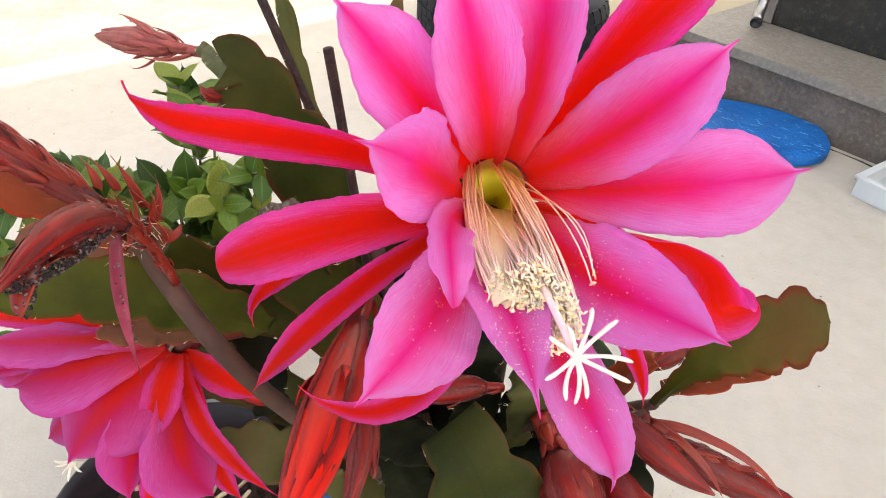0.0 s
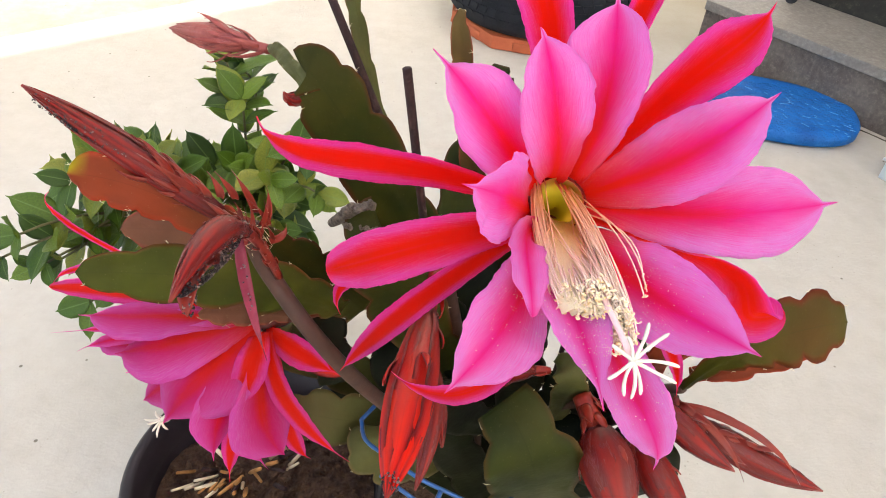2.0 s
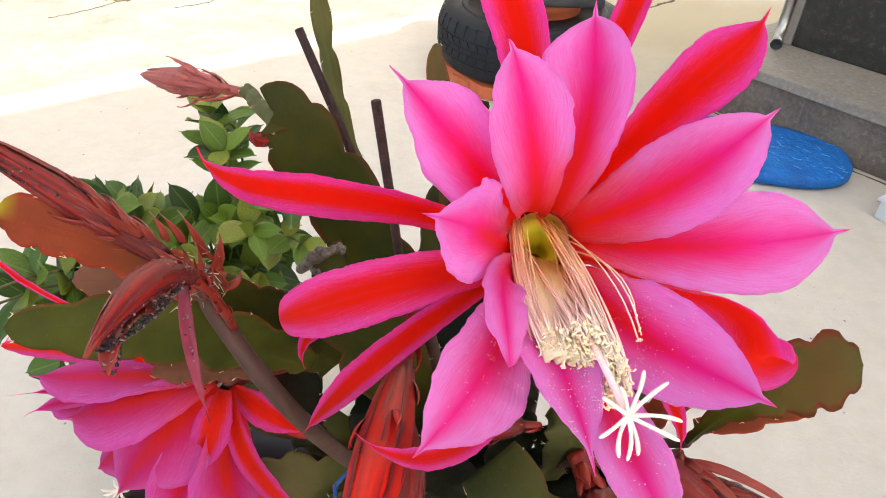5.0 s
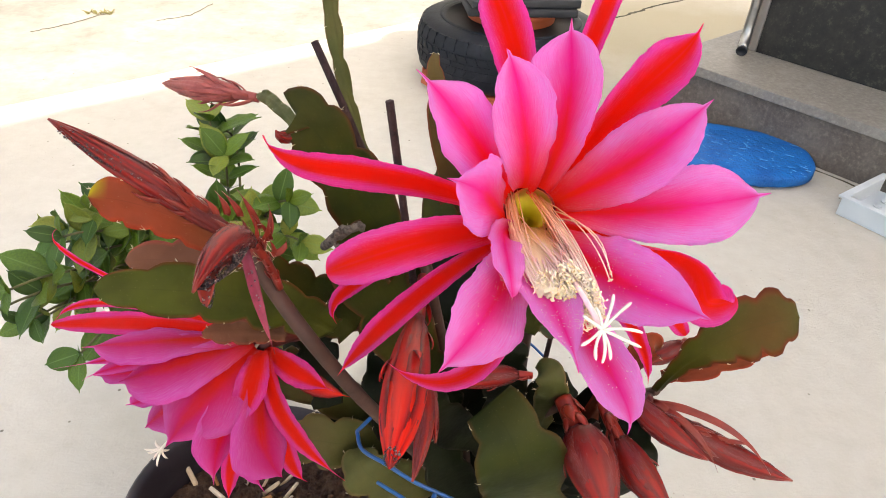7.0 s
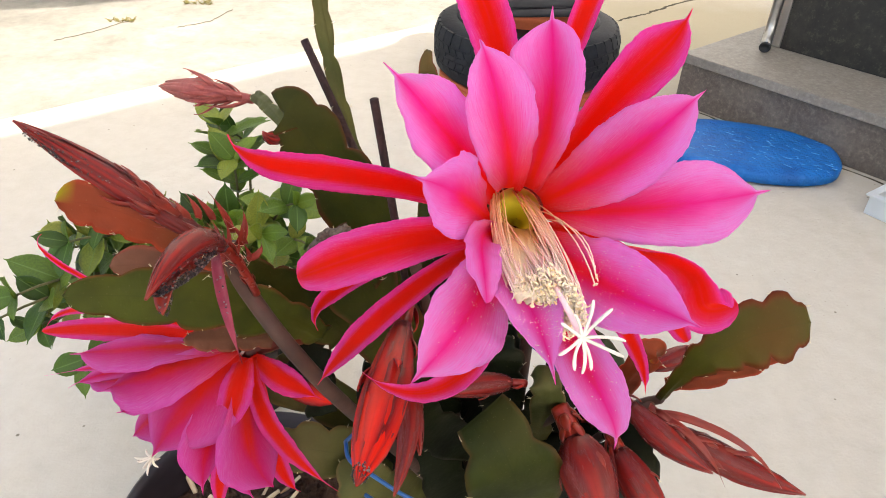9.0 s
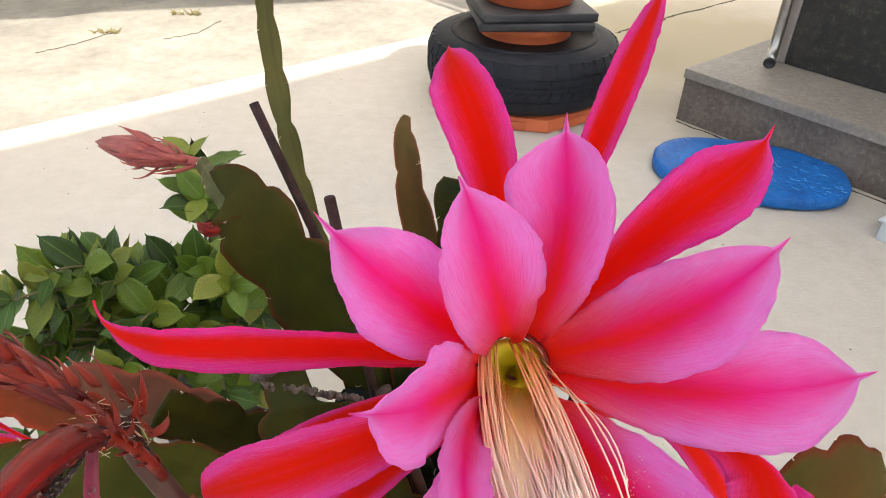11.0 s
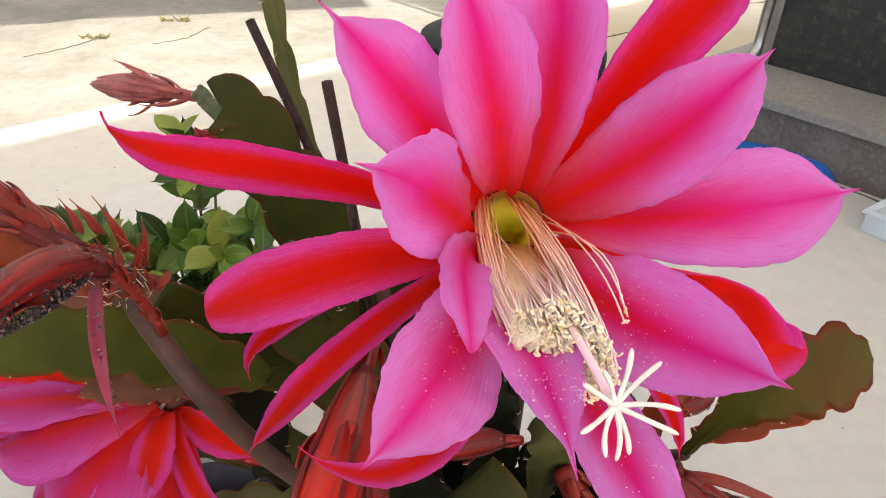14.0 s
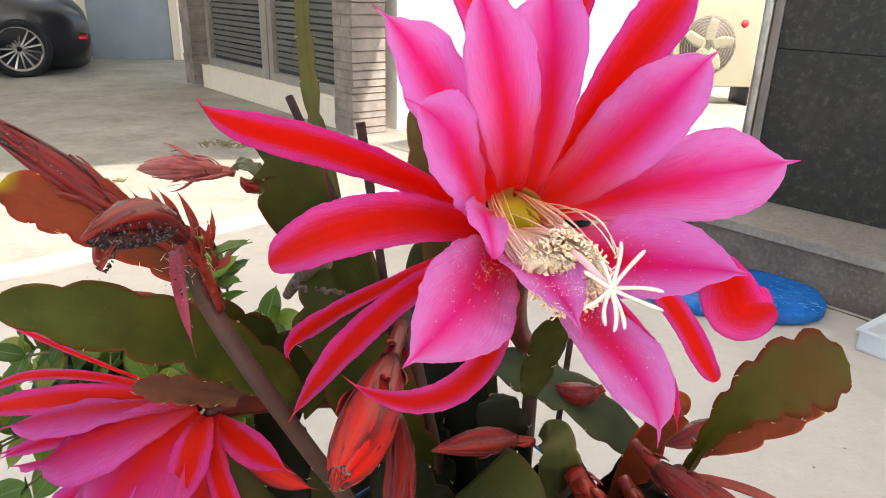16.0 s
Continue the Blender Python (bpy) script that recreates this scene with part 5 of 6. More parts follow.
def cladode(a, b, c, width, material=GREEN, facing=(0, -0.8, 0.6), notches=5, base=0.3, cup=0.08, seed=0, twist=(0, 0), thick=0.0022, label="", fold=0.0, spines=True, tip=None, rise=0.45):
    bm = ribbon(a, b, c, width, facing, cladode_shape(notches, base, seed, tip, rise), cup, fold, twist, 0.0012, 48, 10, thick, 0.0025, seed)
    ob = part("branch", bm, material, cactus, label)
    if spines:
        rnd = random.Random(seed + 50)
        dots = bmesh.new()
        per = 11
        rows = len(ob.data.vertices) // (2 * per)
        for k in range(notches * 2):
            i = min(int((k // 2 + 0.9) / notches * (rows - 1)), rows - 2)
            v = ob.data.vertices[(i * per * 2) + (0 if k % 2 else (per - 1) * 2)].co
            for _ in range(3):
                d = Vector((rnd.uniform(-1, 1), rnd.uniform(-1, 1), rnd.uniform(-0.2, 1))).normalized()
                tube(dots, [v, v + d * rnd.uniform(0.001, 0.0028)], (0.0002, 0.00008), 4)
        tagged(part("spine_cluster", dots, SPINE, ob), kind="stuff")
    return ob


# large leaf-like branches
cladode((0.0, 0.335, 0.54), (-0.0750, 0.3416, 0.6760), (-0.1035, 0.3474, 0.7130), 0.047, GREEN, notches=4, base=0.5, tip=0.66, cup=0.03, seed=1, label="broad dark green branch")
cladode((-0.0542, 0.3564, 0.6517), (-0.0832, 0.3956, 0.7452), (-0.0890, 0.4171, 0.8331), 0.0118, PALE_GREEN, tip=0.6, notches=7, base=0.8, seed=2, label="tall narrow green branch", facing=(0.5, -0.8, 0.3))
cladode((0.03, 0.37, 0.50), (-0.0077, 0.3738, 0.6787), (-0.0160, 0.3929, 0.7385), 0.019, TAN, notches=4, base=0.7, tip=0.2, seed=3, label="narrow tan-brown branch", fold=0.55)
cladode((0.04, 0.36, 0.52), (0.0132, 0.3525, 0.6838), (0.0104, 0.3574, 0.7097), 0.022, MID_GREEN, notches=3, base=0.8, tip=0.5, seed=4)
cladode((-0.0748, 0.2572, 0.6105), (-0.1124, 0.2194, 0.6646), (-0.1713, 0.1867, 0.6944), 0.030, LEVEL_GREEN, notches=5, base=0.6, seed=5, facing=(0.1, -0.85, 0.5), label="long green branch held level")
cladode((-0.0629, 0.2740, 0.5969), (-0.0896, 0.2685, 0.6280), (-0.1171, 0.2578, 0.6577), 0.034, GREEN, notches=4, base=0.8, tip=0.6, seed=6)
cladode((-0.1040, 0.2065, 0.7020), (-0.1405, 0.2070, 0.7245), (-0.1699, 0.2016, 0.7345), 0.0235, BROWN, notches=5, base=0.6, seed=7, facing=(0.1, -0.9, 0.35), label="reddish brown young branch with a yellow-green edge")
cladode((-0.0937, 0.2823, 0.6169), (-0.1438, 0.2821, 0.6382), (-0.1985, 0.2737, 0.6460), 0.030, DULL_BROWN, notches=4, base=0.6, seed=8, label="pale brown young branch")
cladode((-0.1000, 0.2443, 0.6176), (-0.1202, 0.2337, 0.6283), (-0.1397, 0.2210, 0.6382), 0.0145, DULL_BROWN, notches=4, base=0.6, seed=9, label="pale brown branch")
cladode((0.0, 0.29, 0.52), (-0.0433, 0.2569, 0.6362), (-0.0506, 0.2622, 0.6656), 0.046, GREEN, notches=3, base=0.6, tip=0.9, seed=10, label="olive branch with a dried grey callus edge")
cladode((0.1327, 0.2472, 0.5765), (0.1543, 0.2375, 0.6274), (0.2047, 0.2488, 0.6388), 0.042, RUSSET, notches=6, base=0.17, rise=0.8, seed=11, facing=(-0.1, -0.85, 0.5), label="olive branch with brown scalloped edges")
cladode((0.045, 0.25, 0.42), (0.0422, 0.1875, 0.5572), (0.0191, 0.2030, 0.6071), 0.058, MID_GREEN, notches=3, base=0.6, tip=0.55, seed=12, label="broad green branch low in the plant")
cladode((0.05, 0.30, 0.45), (-0.0052, 0.2297, 0.5618), (-0.0218, 0.2305, 0.5903), 0.032, SHADED_GREEN, notches=4, base=0.6, seed=13)
cladode((0.0306, 0.2998, 0.6064), (0.0691, 0.2892, 0.5986), (0.1192, 0.2741, 0.5632), 0.032, GREY_GREEN, notches=4, base=0.5, seed=14, facing=(0.2, -0.5, 0.85))
cladode((0.06, 0.29, 0.46), (0.0587, 0.2254, 0.5900), (0.0503, 0.2376, 0.6030), 0.020, PALE_GREEN, notches=3, base=0.6, seed=15)
cladode((0.05, 0.30, 0.44), (0.0350, 0.2513, 0.5723), (0.0349, 0.2684, 0.6060), 0.030, SHADED_GREEN, notches=4, base=0.6, seed=16)
cladode((0.0, 0.33, 0.40), (-0.0666, 0.2732, 0.4835), (-0.1188, 0.2663, 0.5012), 0.040, PALE_GREEN, notches=5, base=0.5, seed=17)
cladode((0.02, 0.33, 0.42), (-0.0952, 0.2952, 0.5223), (-0.1229, 0.2931, 0.5568), 0.036, PALE_GREEN, notches=4, base=0.5, seed=18)
cladode((0.02, 0.33, 0.38), (-0.0398, 0.2545, 0.4660), (-0.0614, 0.2656, 0.4896), 0.040, PALE_GREEN, notches=4, base=0.6, seed=19)
# next four: inner branches with the shade among the stems in their colour
cladode((0.07, 0.30, 0.42), (0.0976, 0.2037, 0.5446), (0.1087, 0.2330, 0.5741), 0.036, SHADED_GREEN, notches=4, base=0.6, seed=20)
cladode((0.02, 0.34, 0.40), (-0.0177, 0.3059, 0.5388), (-0.0484, 0.3286, 0.5993), 0.042, SHADED_GREEN, notches=5, base=0.6, seed=21)
cladode((0.04, 0.34, 0.40), (0.0204, 0.3003, 0.5345), (-0.0042, 0.3421, 0.6167), 0.042, SHADED_GREEN, notches=5, base=0.6, seed=22)
cladode((0.06, 0.33, 0.40), (0.0630, 0.2611, 0.5308), (0.0784, 0.2672, 0.5691), 0.036, SHADED_GREEN, notches=5, base=0.6, seed=23)
cladode((0.09, 0.31, 0.40), (0.1117, 0.2549, 0.5826), (0.1256, 0.2543, 0.6035), 0.02, BROWN, notches=4, base=0.6, seed=24)
cladode((0.02, 0.32, 0.40), (-0.0060, 0.3310, 0.5776), (-0.0043, 0.3994, 0.6540), 0.03, GREEN, notches=5, base=0.6, seed=25)
cladode((-0.1040, 0.3500, 0.7000), (-0.1260, 0.3900, 0.7000), (-0.1510, 0.4440, 0.6830), 0.0105, PALE_GREEN, notches=2, base=0.7, seed=26)
cladode((0.1350, 0.2500, 0.5850), (0.1700, 0.2470, 0.6030), (0.2000, 0.2530, 0.6170), 0.016, BROWN, notches=3, base=0.5, seed=27, label="red-brown young branch behind the olive one", facing=(-0.1, -0.85, 0.5), spines=False)
cladode((0.0462, 0.2556, 0.6144), (0.0521, 0.2577, 0.6365), (0.0582, 0.2545, 0.6606), 0.018, MID_GREEN, notches=2, base=0.5, seed=28, label="green branch behind the open flower")
# two added fillers whose dark colour stands for shade between stems
cladode((-0.0825, 0.2733, 0.5243), (-0.0897, 0.2863, 0.5580), (-0.0931, 0.2956, 0.5902), 0.030, SHADED_GREEN, notches=4, base=0.7, seed=29)
cladode((0.0036, 0.2817, 0.5179), (-0.0039, 0.2895, 0.5528), (-0.0130, 0.3019, 0.5875), 0.028, SHADED_GREEN, notches=4, base=0.7, seed=30)
# added branches deep inside the plant, near black to stand for its shade
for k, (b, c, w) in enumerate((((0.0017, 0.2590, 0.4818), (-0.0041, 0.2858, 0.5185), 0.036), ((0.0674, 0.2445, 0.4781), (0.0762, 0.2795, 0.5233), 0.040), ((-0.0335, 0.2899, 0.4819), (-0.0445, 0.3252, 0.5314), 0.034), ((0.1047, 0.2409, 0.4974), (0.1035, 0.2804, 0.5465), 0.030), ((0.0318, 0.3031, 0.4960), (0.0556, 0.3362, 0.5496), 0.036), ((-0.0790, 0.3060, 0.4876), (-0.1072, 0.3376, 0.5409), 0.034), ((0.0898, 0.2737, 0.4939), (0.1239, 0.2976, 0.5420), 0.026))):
    cladode(ROOT + Vector((0.02 * math.cos(k), 0.02 * math.sin(k), 0.27)), b, c, w, SHADED_GREEN, notches=5, base=0.5, seed=60 + k, twist=(0, 20 * (-1) ** k))
# woody stems down to the soil
for k, (b, c, r) in enumerate((((0.02, 0.31, 0.42), (0.0, 0.335, 0.50), 0.006), ((0.05, 0.31, 0.40), (0.06, 0.33, 0.60), 0.006), ((0.04, 0.35, 0.38), (0.03, 0.37, 0.50), 0.005), ((0.10, 0.31, 0.45), (0.1327, 0.2472, 0.5753), 0.004), ((0.08, 0.30, 0.42), (0.1167, 0.2240, 0.5926), 0.005), ((0.02, 0.30, 0.45), (-0.02, 0.27, 0.66), 0.004), ((0.05, 0.30, 0.44), (0.0671, 0.2200, 0.5908), 0.004))):
    a = ROOT + Vector((0.02 * math.cos(k * 2.4), 0.02 * math.sin(k * 2.4), 0.255))
    part("stem", tube(bmesh.new(), arc(a, b, c, 16), [r] * 16, 10, 0.7), STEM, cactus, "brown woody stem")


part("stem", tube(bmesh.new(), smooth_path([(-0.1007, 0.2057, 0.7114), (-0.0946, 0.2031, 0.6865), (-0.0604, 0.1989, 0.6274), Vector((-0.0604, 0.1989, 0.6274)).lerp(ROOT + Vector((0.0, 0.0, 0.255)), 0.5) + Vector((0.01, 0.01, 0)), ROOT + Vector((0.0, 0.0, 0.255))]), [0.0043 - 0.00002 * i for i in range(25)], 10, 0.75), STEM, cactus, "brown woody stem")


def crust(a, b, radius, count, seed):
    """A dried, knobbly callus along a line."""
    rnd = random.Random(seed)
    bm = bmesh.new()
    for k in range(count):
        p = Vector(a).lerp(Vector(b), k / (count - 1)) + Vector((rnd.uniform(-1, 1), rnd.uniform(-1, 1), rnd.uniform(-1, 1))) * radius * 0.6
        got = bmesh.ops.create_icosphere(bm, subdivisions=2, radius=radius * rnd.uniform(0.5, 1.0), matrix=Matrix.Translation(p))["verts"]
        for v in got:
            v.co += (v.co - p) * 0.35 * noise.noise(v.co * 600)
    return bm


part("stub", tube(bmesh.new(), smooth_path([Vector((-0.0676, 0.2724, 0.6735)) + Vector((-0.012, 0.004, -0.014)), Vector((-0.0676, 0.2724, 0.6735)) + Vector((-0.006, -0.004, -0.004)), Vector((-0.0676, 0.2724, 0.6735)) + Vector((0.002, -0.008, 0.006))]), [0.0026 + 0.0001 * i for i in range(13)], 10), CALLUS, cactus, "brown dried stub of a flower")
tagged(part("callus", crust(Vector((-0.0676, 0.2724, 0.6735)) + Vector((-0.004, -0.010, 0.004)), Vector((-0.0676, 0.2724, 0.6735)) + Vector((0.012, -0.008, 0.010)), 0.0025, 24, 2), CALLUS, cactus, "dry grey corky callus"), kind="stuff")
tagged(part("callus", crust((-0.0697, 0.2616, 0.6700), (-0.0292, 0.2594, 0.6651), 0.0019, 60, 1), CALLUS, cactus, "dry grey corky callus"), kind="stuff")

tagged(part("callus", crust((0.0070, 0.3560, 0.7090), (0.0150, 0.3560, 0.7100), 0.0011, 26, 4), SPINE, cactus, "pale dry woolly tip"), kind="stuff")

# sticks and wire
for top, foot, r in (((-0.0970, 0.3945, 0.7433), (-0.0532, 0.3522, 0.6625), 0.0027), ((-0.0418, 0.2915, 0.7469), (0.0, 0.30, 0.42), 0.0024), ((0.0830, 0.3299, 0.6081), (0.07, 0.33, 0.30), 0.002)):
    stake = thing("support_stick", foot, "thin dark wooden support stick in the pot", "stick", "support sticks")
    low = Vector(foot)
    base = ROOT + Vector((low.x - ROOT.x, low.y - ROOT.y, 0)) * 0.3 + Vector((0, 0, 0.25))
    pts = [Vector(top), Vector(top).lerp(low, 0.35), low, base]
    part("rod", tube(bmesh.new(), pts, [r, r, r, r * 0.9], 10), STICK, stake)
ring = thing("blue_wire_ring", (0, 0.25, 0.5), "bent blue plastic-coated wire tie around the stems", "wire")
part("wire", tube(bmesh.new(), smooth_path([(-0.0559, 0.2099, 0.5736), (-0.0517, 0.1963, 0.5745), (-0.0375, 0.1848, 0.5767), (-0.0210, 0.1779, 0.5704), (-0.0014, 0.1745, 0.5617), (0.0225, 0.1744, 0.5448)]), [0.0012] * 60, 8), WIRE, ring)
part("wire", tube(bmesh.new(), smooth_path([(-0.0424, 0.1830, 0.5628), (-0.0272, 0.1739, 0.5612), (-0.0106, 0.1687, 0.5511), (0.0095, 0.1658, 0.5377)]), [0.0012] * 60, 8), WIRE, ring)
part("hook", tube(bmesh.new(), smooth_path([(-0.0096, 0.1734, 0.5669), (-0.0116, 0.1666, 0.5643), (-0.0061, 0.1654, 0.5611), (-0.0013, 0.1684, 0.5609)]), [0.0014] * 60, 8), WIRE, ring)
part("wire", tube(bmesh.new(), smooth_path([(-0.0559, 0.2099, 0.5736), (0.0, 0.36, 0.50), (0.06, 0.40, 0.49), (0.11, 0.33, 0.47), (0.0225, 0.1744, 0.5448)]), [0.0012] * 60, 8), WIRE, ring)


# ---- buds ----
def bud(name, a, b, c, width, label, material=BUD_RED, count=7, seed=0, tail=0.35, spread=1.0, parent_label="", scales=8, loose=False):
    """A closed bud from its stalk a over b to the tip c: a core wrapped in overlapping tepals, with scale leaves on the tube."""
    rnd = random.Random(seed)
    a, b, c = Vector(a), Vector(b), Vector(c)
    t = thing(name, a, label, "flower bud", "flower buds of the cactus")
    axis = arc(a, b, c, 20)
    def girth(u):
        return width / 2 * (0.42 + 0.25 * u if u < tail else 0.5 + 0.5 * math.sin(math.pi / 2 * min((u - tail) / 0.25, 1)) if u < tail + 0.25 else max(1 - ((u - tail - 0.25) / (0.75 - tail)) ** 1.7, 0.0) ** 0.8)
    part("core", tube(bmesh.new(), axis, [max(girth(i / 19) * 0.9, 0.0006) for i in range(20)], 14), material, t)
    tangents, sides = frame_along(axis)
    for k in range(count):
        ang = 2 * math.pi * (k + rnd.uniform(-0.2, 0.2)) / count
        i0, i1 = int(19 * tail), rnd.randint(11, 18) if loose and k % 3 else 19
        rows = []
        for i in (i0, (i0 + i1) // 2, i1):
            o = sides[i] * math.cos(ang) + tangents[i].cross(sides[i]) * math.sin(ang)
            rows.append((axis[i] + o * girth(i / 19) * (0.95 if i < i1 else 0.2 if i1 == 19 else 1.25), o))
        w = width * (rnd.uniform(0.3, 0.5) if loose else rnd.uniform(0.6, 0.9))
        bm = ribbon(rows[0][0], rows[1][0] + rows[1][1] * 0.0004, rows[2][0], w, rows[1][1], petal_shape(0.4, 0.6, 0.04, False), cup=-0.35, wave=0.0005, n=16, across=6, thick=0.0008, rib=0.0008, seed=seed * 10 + k)
        part("tepal", bm, BUD_TEPAL if material is BUD_TEPAL else BUD_PINK if material is BUD_PINK else DEEP_TEPAL, t)
    for k in range(scales):
        u = rnd.uniform(0.08, tail + 0.25)
        i = int(u * 19)
        ang = rnd.uniform(0, 6.28)
        o = sides[i] * math.cos(ang) + tangents[i].cross(sides[i]) * math.sin(ang)
        p = axis[i] + o * girth(u) * 0.85
        l = rnd.uniform(0.35, 0.9) * width * spread
        q = p + tangents[i] * l + o * l * rnd.uniform(0.1, 0.5)
        bm = ribbon(p, (p + q) / 2 + o * l * 0.12, q, width * 0.22, o, petal_shape(0.3, 0.7, 0.1, False), cup=-0.3, n=8, across=4, thick=0.0007, seed=k)
        part("scale_leaf", bm, material, t)
    return t


def aphids(parent, a, b, radius, count, seed, pale=0.25, facing=None):
    rnd = random.Random(seed)
    for share, mat, tag in ((1 - pale, APHID, "dark aphids clustered on the bud"), (pale, APHID_PALE, "pale aphid skins")):
        bm = bmesh.new()
        for _ in range(int(count * share)):
            u = rnd.random()
            p = Vector(a).lerp(Vector(b), u)
            d = Vector((rnd.uniform(-1, 1), rnd.uniform(-1, 1), rnd.uniform(-1, 1))).normalized()
            if facing is not None:
                d = (d + Vector(facing)).normalized()
            way = (Vector(b) - Vector(a)).normalized()
            d = (d - way * d.dot(way)).normalized()
            s = rnd.uniform(0.00032, 0.00058)
            m = Matrix.Translation(p + d * radius * (1 - 0.5 * abs(2 * u - 1) ** 2)) @ Vector((rnd.uniform(-1, 1), rnd.uniform(-1, 1), rnd.uniform(-1, 1))).to_track_quat("Z", "Y").to_matrix().to_4x4() @ Matrix.Diagonal((s * 0.7, s * 0.7, s * 1.3, 1))
            bmesh.ops.create_icosphere(bm, subdivisions=1, radius=1.0, matrix=m)
        tagged(part("aphid_mass", bm, mat, parent, tag), kind="stuff")


HUB = Vector((-0.1007, 0.2057, 0.7114))
long_bud = bud("long_bud", (-0.0979, 0.2028, 0.7056), (-0.1445, 0.2123, 0.7357), (-0.1848, 0.2150, 0.7647), 0.0126, "long tapering dull red flower bud dotted with aphids", BUD_BROWN, 12, 1, 0.2, 1.3, scales=26, loose=True)
aphids(long_bud, (-0.1794, 0.2113, 0.7619), (-0.1430, 0.2090, 0.7375), 0.0030, 150, 3, 0.2, (0, -0.3, -0.7))
sick = bud("infested_bud", (-0.0897, 0.2007, 0.6871), (-0.0985, 0.1790, 0.7310), (-0.1012, 0.1255, 0.7440), 0.0096, "short dark red bud covered in aphids", BUD_BROWN, 7, 2, 0.42, 0.85, scales=40)
aphids(sick, (-0.0965, 0.1765, 0.7300), (-0.1010, 0.1320, 0.7425), 0.0044, 900, 4, 0.2, (0.0, -0.6, -0.6))
bm = ribbon((-0.0994, 0.1640, 0.7300), (-0.1010, 0.1450, 0.7375), (-0.0991, 0.1298, 0.7335), 0.0075, (0, -0.8, 0.5), petal_shape(0.5, 0.8, 0.0, True), fold=0.4, n=14, across=6, thick=0.0012, seed=3)
part("loose_tepal", bm, BUD_BROWN, sick, "dark red loose tepal at the bud's tip")
aphids(sick, (-0.1006, 0.1400, 0.7372), (-0.0991, 0.1302, 0.7337), 0.0022, 90, 5, 0.2, (0.0, -0.5, -0.4))
bm = ribbon((-0.0991, 0.1861, 0.7183), (-0.0886, 0.1592, 0.7118), (-0.0805, 0.1436, 0.6980), 0.0052, (0, -0.8, 0.5), petal_shape(0.25, 0.8, 0.12, False), fold=0.5, n=18, across=6, seed=4)
part("hanging_tepal", bm, MAUVE, sick, "single pinkish red tepal hanging down")
aphids(sick, (-0.0950, 0.1740, 0.7170), (-0.0886, 0.1592, 0.7118), 0.0016, 26, 6, 0.6)
aphids(sick, (-0.0886, 0.1592, 0.7118), (-0.0822, 0.1465, 0.7020), 0.0012, 20, 7, 0.6)
rnd = random.Random(12)
for k in range(16):
    p = HUB + Vector((rnd.uniform(-1, 0.8), rnd.uniform(-1, 0.2), rnd.uniform(-1.2, 1))) * 0.010
    d = Vector((rnd.uniform(-0.5, 0.6), rnd.uniform(-0.3, 0.3), rnd.uniform(0.5, 1.0))).normalized()
    l = rnd.uniform(0.008, 0.018)
    q = p + d * l
    part("scale_leaf", ribbon(p, (p + q) / 2 + Vector((0.002, -0.001, 0)), q, 0.0025, (0, -1, 0.3), petal_shape(0.25, 0.7, 0.15, False), fold=0.4, n=10, across=4, seed=k), BUD_BROWN, sick)

# long curling scales that stand up from the node
for k, (p, q) in enumerate((((-0.1175, 0.2041, 0.7292), (-0.1211, 0.2038, 0.7359)), ((-0.1129, 0.2062, 0.7289), (-0.1156, 0.2067, 0.7368)), ((-0.1083, 0.2079, 0.7275), (-0.1129, 0.2078, 0.7361)), ((-0.1015, 0.2092, 0.7226), (-0.1069, 0.2103, 0.7358)), ((-0.0955, 0.209, 0.7157), (-0.094, 0.2129, 0.7272)), ((-0.091, 0.2067, 0.7061), (-0.0865, 0.2096, 0.7104)), ((-0.1248, 0.2015, 0.7349), (-0.1368, 0.1962, 0.7498)))):
    p, q = Vector(p), Vector(q)
    p = p.lerp(q, -0.5)
    part("scale_leaf", ribbon(p, p.lerp(q, 0.5) + Vector((0.0022, -0.001, -0.0006)), q, 0.0034, (0.1, -1, 0.2), petal_shape(0.3, 0.8, 0.12, False), fold=0.5, n=16, across=4, thick=0.0008, seed=70 + k), BUD_BROWN, sick)

bm = bmesh.new()
for k in range(60):
    p = HUB + Vector((rnd.uniform(-1, 0.9), rnd.uniform(-1, 0.1), rnd.uniform(-1.3, 0.9))) * 0.010
    d = Vector((rnd.uniform(-1, 1), rnd.uniform(-1, 0.3), rnd.uniform(-0.4, 1))).normalized()
    tube(bm, [p, p + d * rnd.uniform(0.003, 0.006)], (0.00018, 0.00006), 4)
tagged(part("bristle", bm, SPINE, sick, "fine pale bristles"), kind="stuff")

bud("side_bud", (-0.1502, 0.4447, 0.6800), (-0.1904, 0.4595, 0.6791), (-0.2442, 0.4994, 0.6665), 0.0185, "pale dull pink pointed flower bud on a green stalk", BUD_PINK, 15, 3, 0.3, 1.7, scales=30, loose=True)
mid_bud = bud("hanging_bud", (-0.0198, 0.2574, 0.6524), (-0.0270, 0.1640, 0.6640), (-0.0318, 0.1005, 0.6835), 0.0205, "fat bright red hanging flower bud about to open", BUD_TEPAL, 8, 4, 0.25, 1.2)
aphids(mid_bud, (-0.0308, 0.1110, 0.6805), (-0.0317, 0.1030, 0.6830), 0.0032, 70, 8, 0.3)
bud("slim_bud", (-0.0249, 0.2080, 0.6545), (-0.0175, 0.1770, 0.6357), (-0.0228, 0.1424, 0.6189), 0.009, "slim dark red hanging bud", BUD_BROWN, 5, 5, 0.3, 1.5, scales=4)
